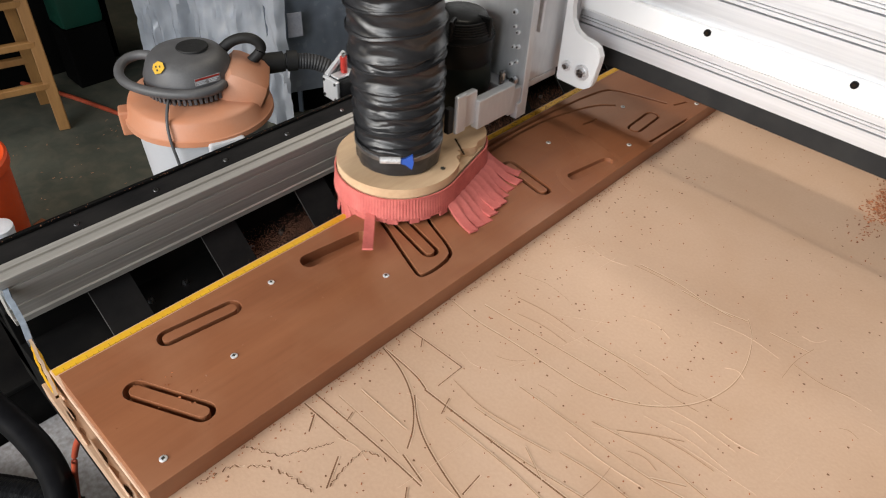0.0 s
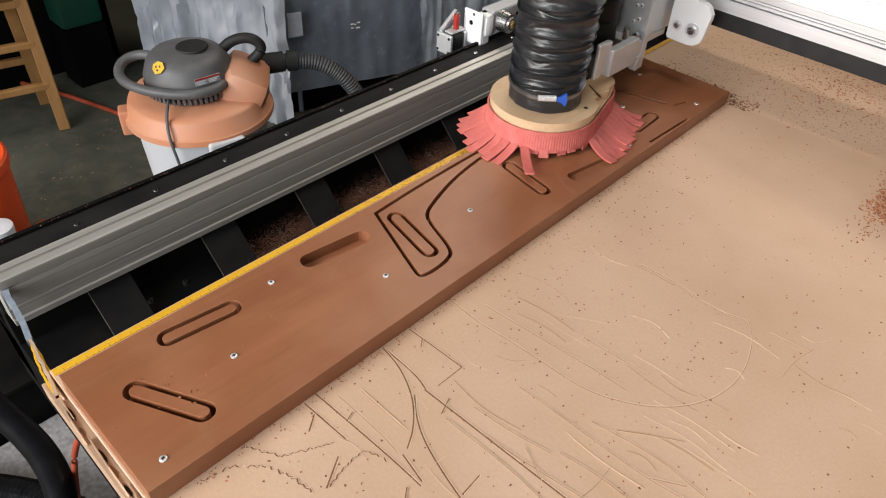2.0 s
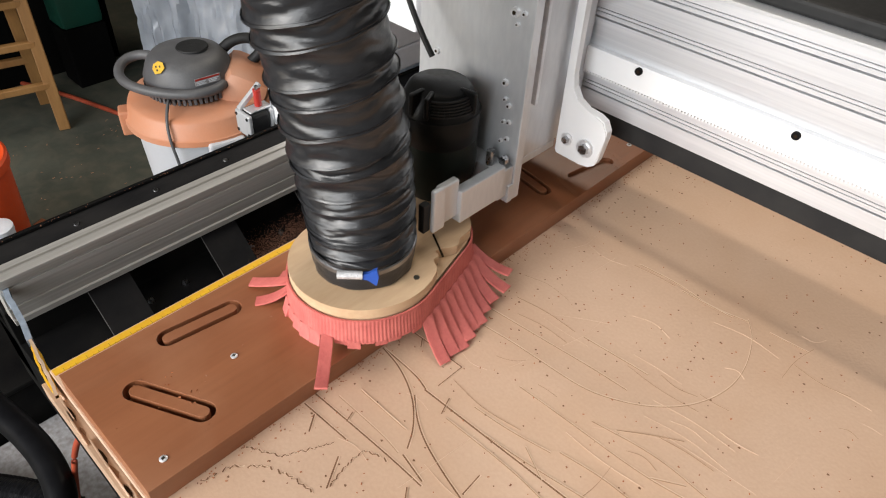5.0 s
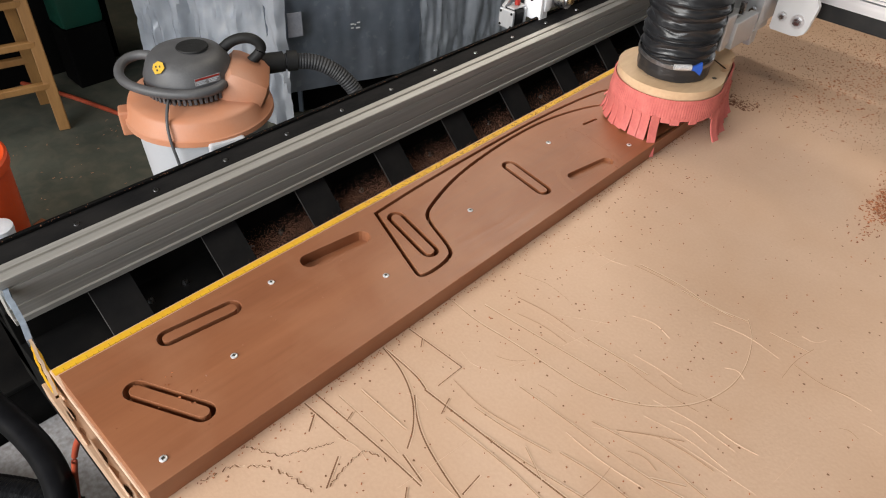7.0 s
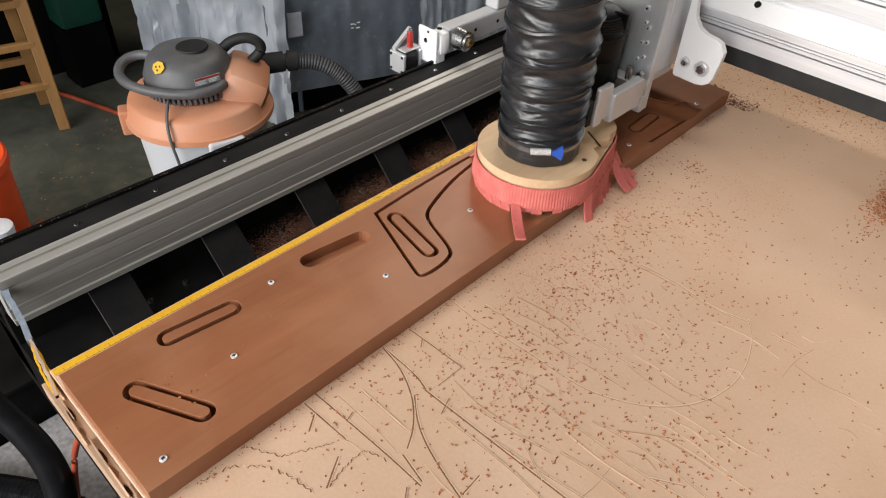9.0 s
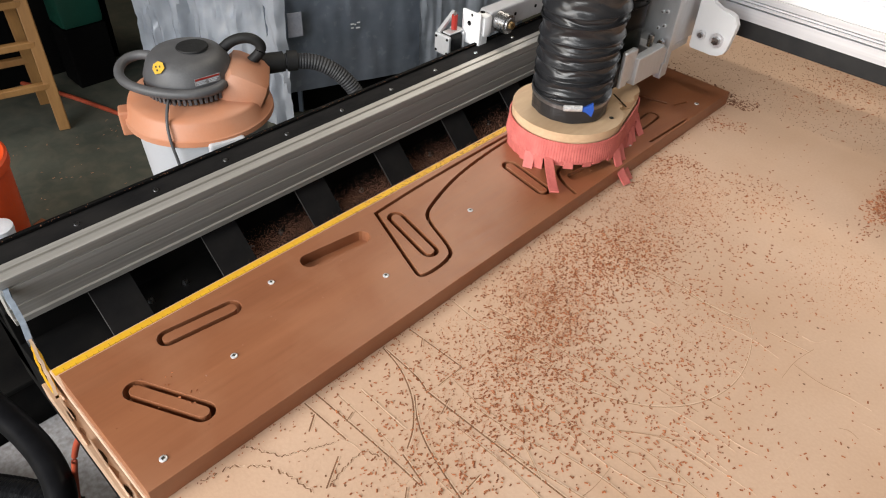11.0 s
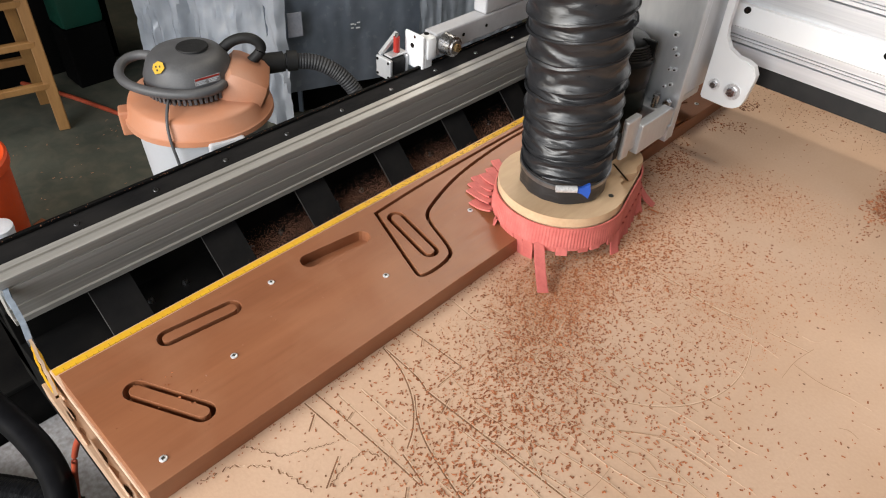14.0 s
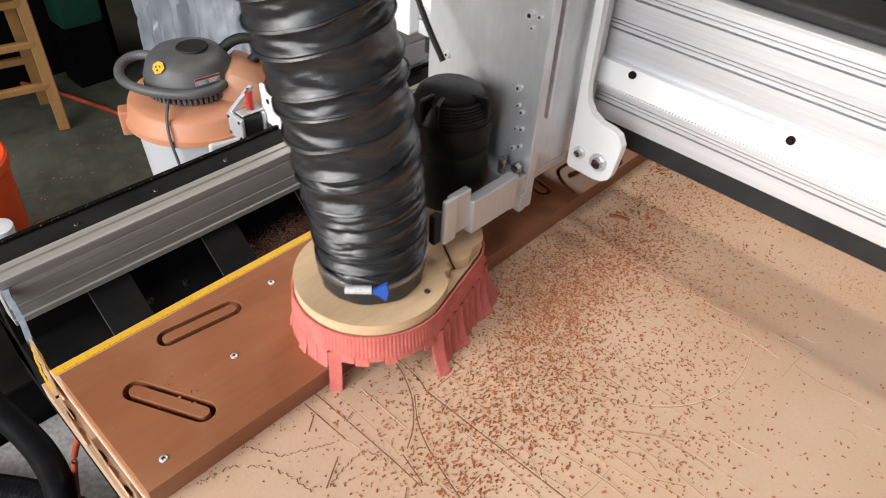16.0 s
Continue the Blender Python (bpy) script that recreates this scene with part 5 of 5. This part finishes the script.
for x in (-0.62, -0.43):
    part("bearer", boxes((x, x + 0.05, -0.15, 0.05, FLOOR_Z, -0.74), bevel=0.002), BLACK, shelf)

# ---------------------------------------------------------------- chips thrown over the bed by the cutter
BURSTS = []
rnd = random.Random(77)
SPILL = ((0.300, 0.86, 0.05, 0.06, 14, 34), (0.215, 0.85, 0.012, 0.11, 14, 46), (0.290, 0.68, 0.045, 0.06, 22, 46), (0.262, 0.58, 0.03, 0.06, 12, 46), (0.285, 0.48, 0.040, 0.055, 19, 46), (0.300, 0.39, 0.050, 0.060, 17, 44), (0.325, 0.30, 0.055, 0.06, 22, 42), (0.350, 0.22, 0.06, 0.05, 16, 36),
         (0.43, 0.36, 0.08, 0.08, 24, 24), (0.42, 0.55, 0.09, 0.10, 26, 20), (0.52, 0.50, 0.08, 0.12, 16, 14), (0.25, 0.25, 0.04, 0.06, 10, 26), (0.30, 0.50, 0.040, 0.06, 10, 44), (0.262, 0.50, 0.020, 0.06, 12, 44), (0.300, 0.60, 0.035, 0.05, 9, 42), (0.36, 0.47, 0.05, 0.06, 10, 36), (0.40, 0.40, 0.05, 0.06, 10, 36), (0.42, 0.74, 0.08, 0.07, 14, 18))
k = 0
for cx, cy, sx, sy, many, count in SPILL:
    for _ in range(many):
        x, y = max(0.208 if cx < 0.23 else 0.234, rnd.gauss(cx, sx)), max(0.07, rnd.gauss(cy, sy))

        def disc(r):
            a, q = r.uniform(0, 6.283), (0.022 if cx < 0.23 else 0.055) * r.random() ** 0.6
            return (q * math.cos(a), q * math.sin(a), 0.0)

        b = litter("chip_burst", int(count * 0.8), disc, 500 + k, CHIP, "scatter of reddish wood chips thrown onto the bed", 0.0012, 0.0040)
        early = count < 30 or k % 4 == 0
        t0 = rnd.uniform(7.8, 9.6) if early else rnd.uniform(9.1, 11.3)
        BURSTS.append((b, x, y, t0, rnd.uniform(0, 360)))
        k += 1

# fine red dust that settles with the chips
for cx, cy, sx, sy, many in ((0.262, 0.45, 0.012, 0.06, 14), (0.275, 0.49, 0.03, 0.05, 16), (0.30, 0.66, 0.04, 0.07, 12), (0.27, 0.82, 0.05, 0.08, 12), (0.33, 0.38, 0.05, 0.06, 10), (0.40, 0.60, 0.07, 0.10, 10), (0.42, 0.80, 0.07, 0.09, 10)):
    for _ in range(many):
        def speck(r):
            a, q = r.uniform(0, 6.283), 0.06 * r.random() ** 0.5
            return (q * math.cos(a), q * math.sin(a), 0.0)

        b = litter("dust_burst", 260, speck, 2000 + k, FINE, "fine reddish sawdust settled on the bed", 0.0005, 0.0013)
        BURSTS.append((b, max(0.246, rnd.gauss(cx, sx)), max(0.1, rnd.gauss(cy, sy)), rnd.uniform(8.2, 13.5), rnd.uniform(0, 360)))
        k += 1

b = litter("wood_slivers", 16, lambda r: (r.uniform(-0.025, 0.035), r.uniform(-0.03, 0.03), 0.0), 901, CHIP, "larger reddish slivers thrown onto the bed", 0.005, 0.011)
BURSTS.append((b, 0.255, 0.72, 13.75, 20))
sliver = tagged(part("wood_sliver", ribbon([Vector((-0.014, 0.0)), Vector((-0.004, 0.0018)), Vector((0.006, 0.001)), Vector((0.015, -0.002))], 0.0045, 0.0, 0.0022), CHIP), "long reddish-brown wood sliver on the bed", "wood sliver")
BURSTS.append((sliver, 0.238, 0.69, 13.75, 325))

# waste that still fills the last groove until the cutter reaches it
WASTE = []
groove = rounded(ARM_OUTLINE, 2)
for i in range(0, len(groove) - 1, 3):
    piece = groove[i:i + 4]
    if len(piece) < 2:
        continue
    mid = piece[len(piece) // 2]
    ob = part("groove_waste", ribbon([p - mid for p in piece], KERF + 0.0020, 0.0042, BOARD_T + 0.00015), MAHOGANY)
    tagged(ob, "reddish-brown wood still filling an uncut groove", "wood waste", "groove waste")
    ob.location = (mid.x, mid.y, 0)
    WASTE.append((ob, mid))

# ---------------------------------------------------------------- everything that moves


def tool_at(t):
    for a, b in zip(TOOL_PATH, TOOL_PATH[1:]):
        if a[0] <= t <= b[0]:
            u = (t - a[0]) / (b[0] - a[0])
            return Vector([p + (q - p) * u for p, q in zip(a[1:], b[1:])])
    return Vector(TOOL_PATH[-1][1:])


def hose_pose(t, z):
    """Where the hose's axis lies at height z: it leans towards its overhead support."""
    p = tool_at(t)
    h = max(0.0, z - 0.11)
    pull = Vector((0.717, 0.697)) * (-0.67 - 2.18 * p.x + 1.33 * p.y) * 0.42
    lean = pull * h ** 1.6
    slope = pull * 1.6 * h ** 0.6
    return Matrix.Translation((HX + lean.x, HY + lean.y, z)) @ pose(0, 0, 0, -math.degrees(math.atan(slope.y)), math.degrees(math.atan(slope.x)), 0)


def motions():
    walk(gantry, [(t, pose(0, y, 0)) for t, x, y, z in TOOL_PATH])
    walk(carriage, [(t, pose(x, y, 0)) for t, x, y, z in TOOL_PATH])
    for ob in (head, shoe, hose):
        walk(ob, [(t, pose(x, y, z)) for t, x, y, z in TOOL_PATH])
    for ob, z in SECTIONS:
        walk(ob, [(t, hose_pose(t, z)) for t, *_ in TOOL_PATH])
    for ob, place, turn, nrm, rest, length, gain, curl, spread in STRIPS:
        rows = []
        for t, *_ in TOOL_PATH:
            a, b = max(0.0, t - 0.22), max(0.02, t - 0.01)
            v = (tool_at(b) - tool_at(a)) / (b - a)
            z = tool_at(t).z
            swing = -(v.x * nrm.x + v.y * nrm.y) * 100 * gain * min(1, length / 0.045) + 1.6 * rest - 1500 * z
            loose = spread > 0 and (t < 6.8 or spread == 0.9 and t < 14.6)
            u = 1.0 if loose else max(0.45 * spread, min(1.0, (swing + 1) / 20))
            px, py = tool_at(t).x + place.x, tool_at(t).y + place.y
            on_plank = max(0.0, min(1.0, (0.205 - px) / 0.03)) * (1 if py < 1.13 else 0)
            gap = 0.0435 + z - BOARD_T * on_plank
            flat = max(4.0, math.degrees(math.acos(max(0.1, min(0.998, gap / length)))) - 0.42 * math.degrees(curl)) if length > 0.02 else 10
            tilt = -20 + (20 + flat * (1.0 if gain == 1 else 0.5) + 0.5 * rest) * u * u * (3 - 2 * u)
            if loose:
                tilt = flat * (0.82 + 0.36 * spread if spread == 0.9 else (0.74 + 0.34 * spread) * (0.55 + 0.45 * on_plank))
            if 6.85 < t < 8.05 or t > 14.9:
                tilt *= 0.3
            elif spread and spread != 0.9 and t > 6.8:
                tilt *= 0.5 if t < 12.2 else 0.65
            tilt = tilt * max(0.3, min(1.0, 1 - (z - 0.003) / 0.011)) - (4 if z > 0.015 else 0)
            swerve = 0.0
            if not spread and length > 0.03 and v.length > 0.05:
                # trailing fingers are dragged round towards where the shoe comes from
                off = (math.atan2(-v.y, -v.x) - turn + math.pi) % (2 * math.pi) - math.pi
                swerve = max(-1.1, min(1.1, 0.75 * off)) * u if abs(off) < 2.2 else 0.0
            rows.append((t, Matrix.Translation(place) @ Matrix.Rotation(turn + swerve, 4, "Z") @ Matrix.Rotation(radians(-tilt), 4, "Y")))
        walk(ob, rows)
    for ob, mid in WASTE:
        near = [r for r in TOOL_PATH if r[0] > 7.4 and math.hypot(r[1] - 0.03 - mid.x, r[2] + 0.115 - mid.y) < 0.055]
        t0 = near[0][0] if near else 9.0
        rows = [(0.0, pose(mid.x, mid.y, 0)), (t0, pose(mid.x, mid.y, 0)), (t0 + 0.1, pose(mid.x, mid.y, 0.03))]
        rows += [(t, pose(px - 0.035, py + 0.06, pz + 0.09)) for t, px, py, pz in TOOL_PATH if t > t0 + 0.15]
        walk(ob, rows)
    for ob, x, y, t0, turn in BURSTS:
        rows = [(t, pose(px + HX, py + HY, pz + 0.066, 0, 0, turn)) for t, px, py, pz in TOOL_PATH if t < t0 - 0.05]
        p = tool_at(t0)
        rows.append((t0, pose(p.x + HX, p.y + HY, 0.032, 0, 0, turn)))
        rows.append((t0 + 0.3, pose(x, y, 0.0004, 0, 0, turn + 60)))
        rows.append((16.0, pose(x, y, 0.0004, 0, 0, turn + 60)))
        walk(ob, rows)


motions()
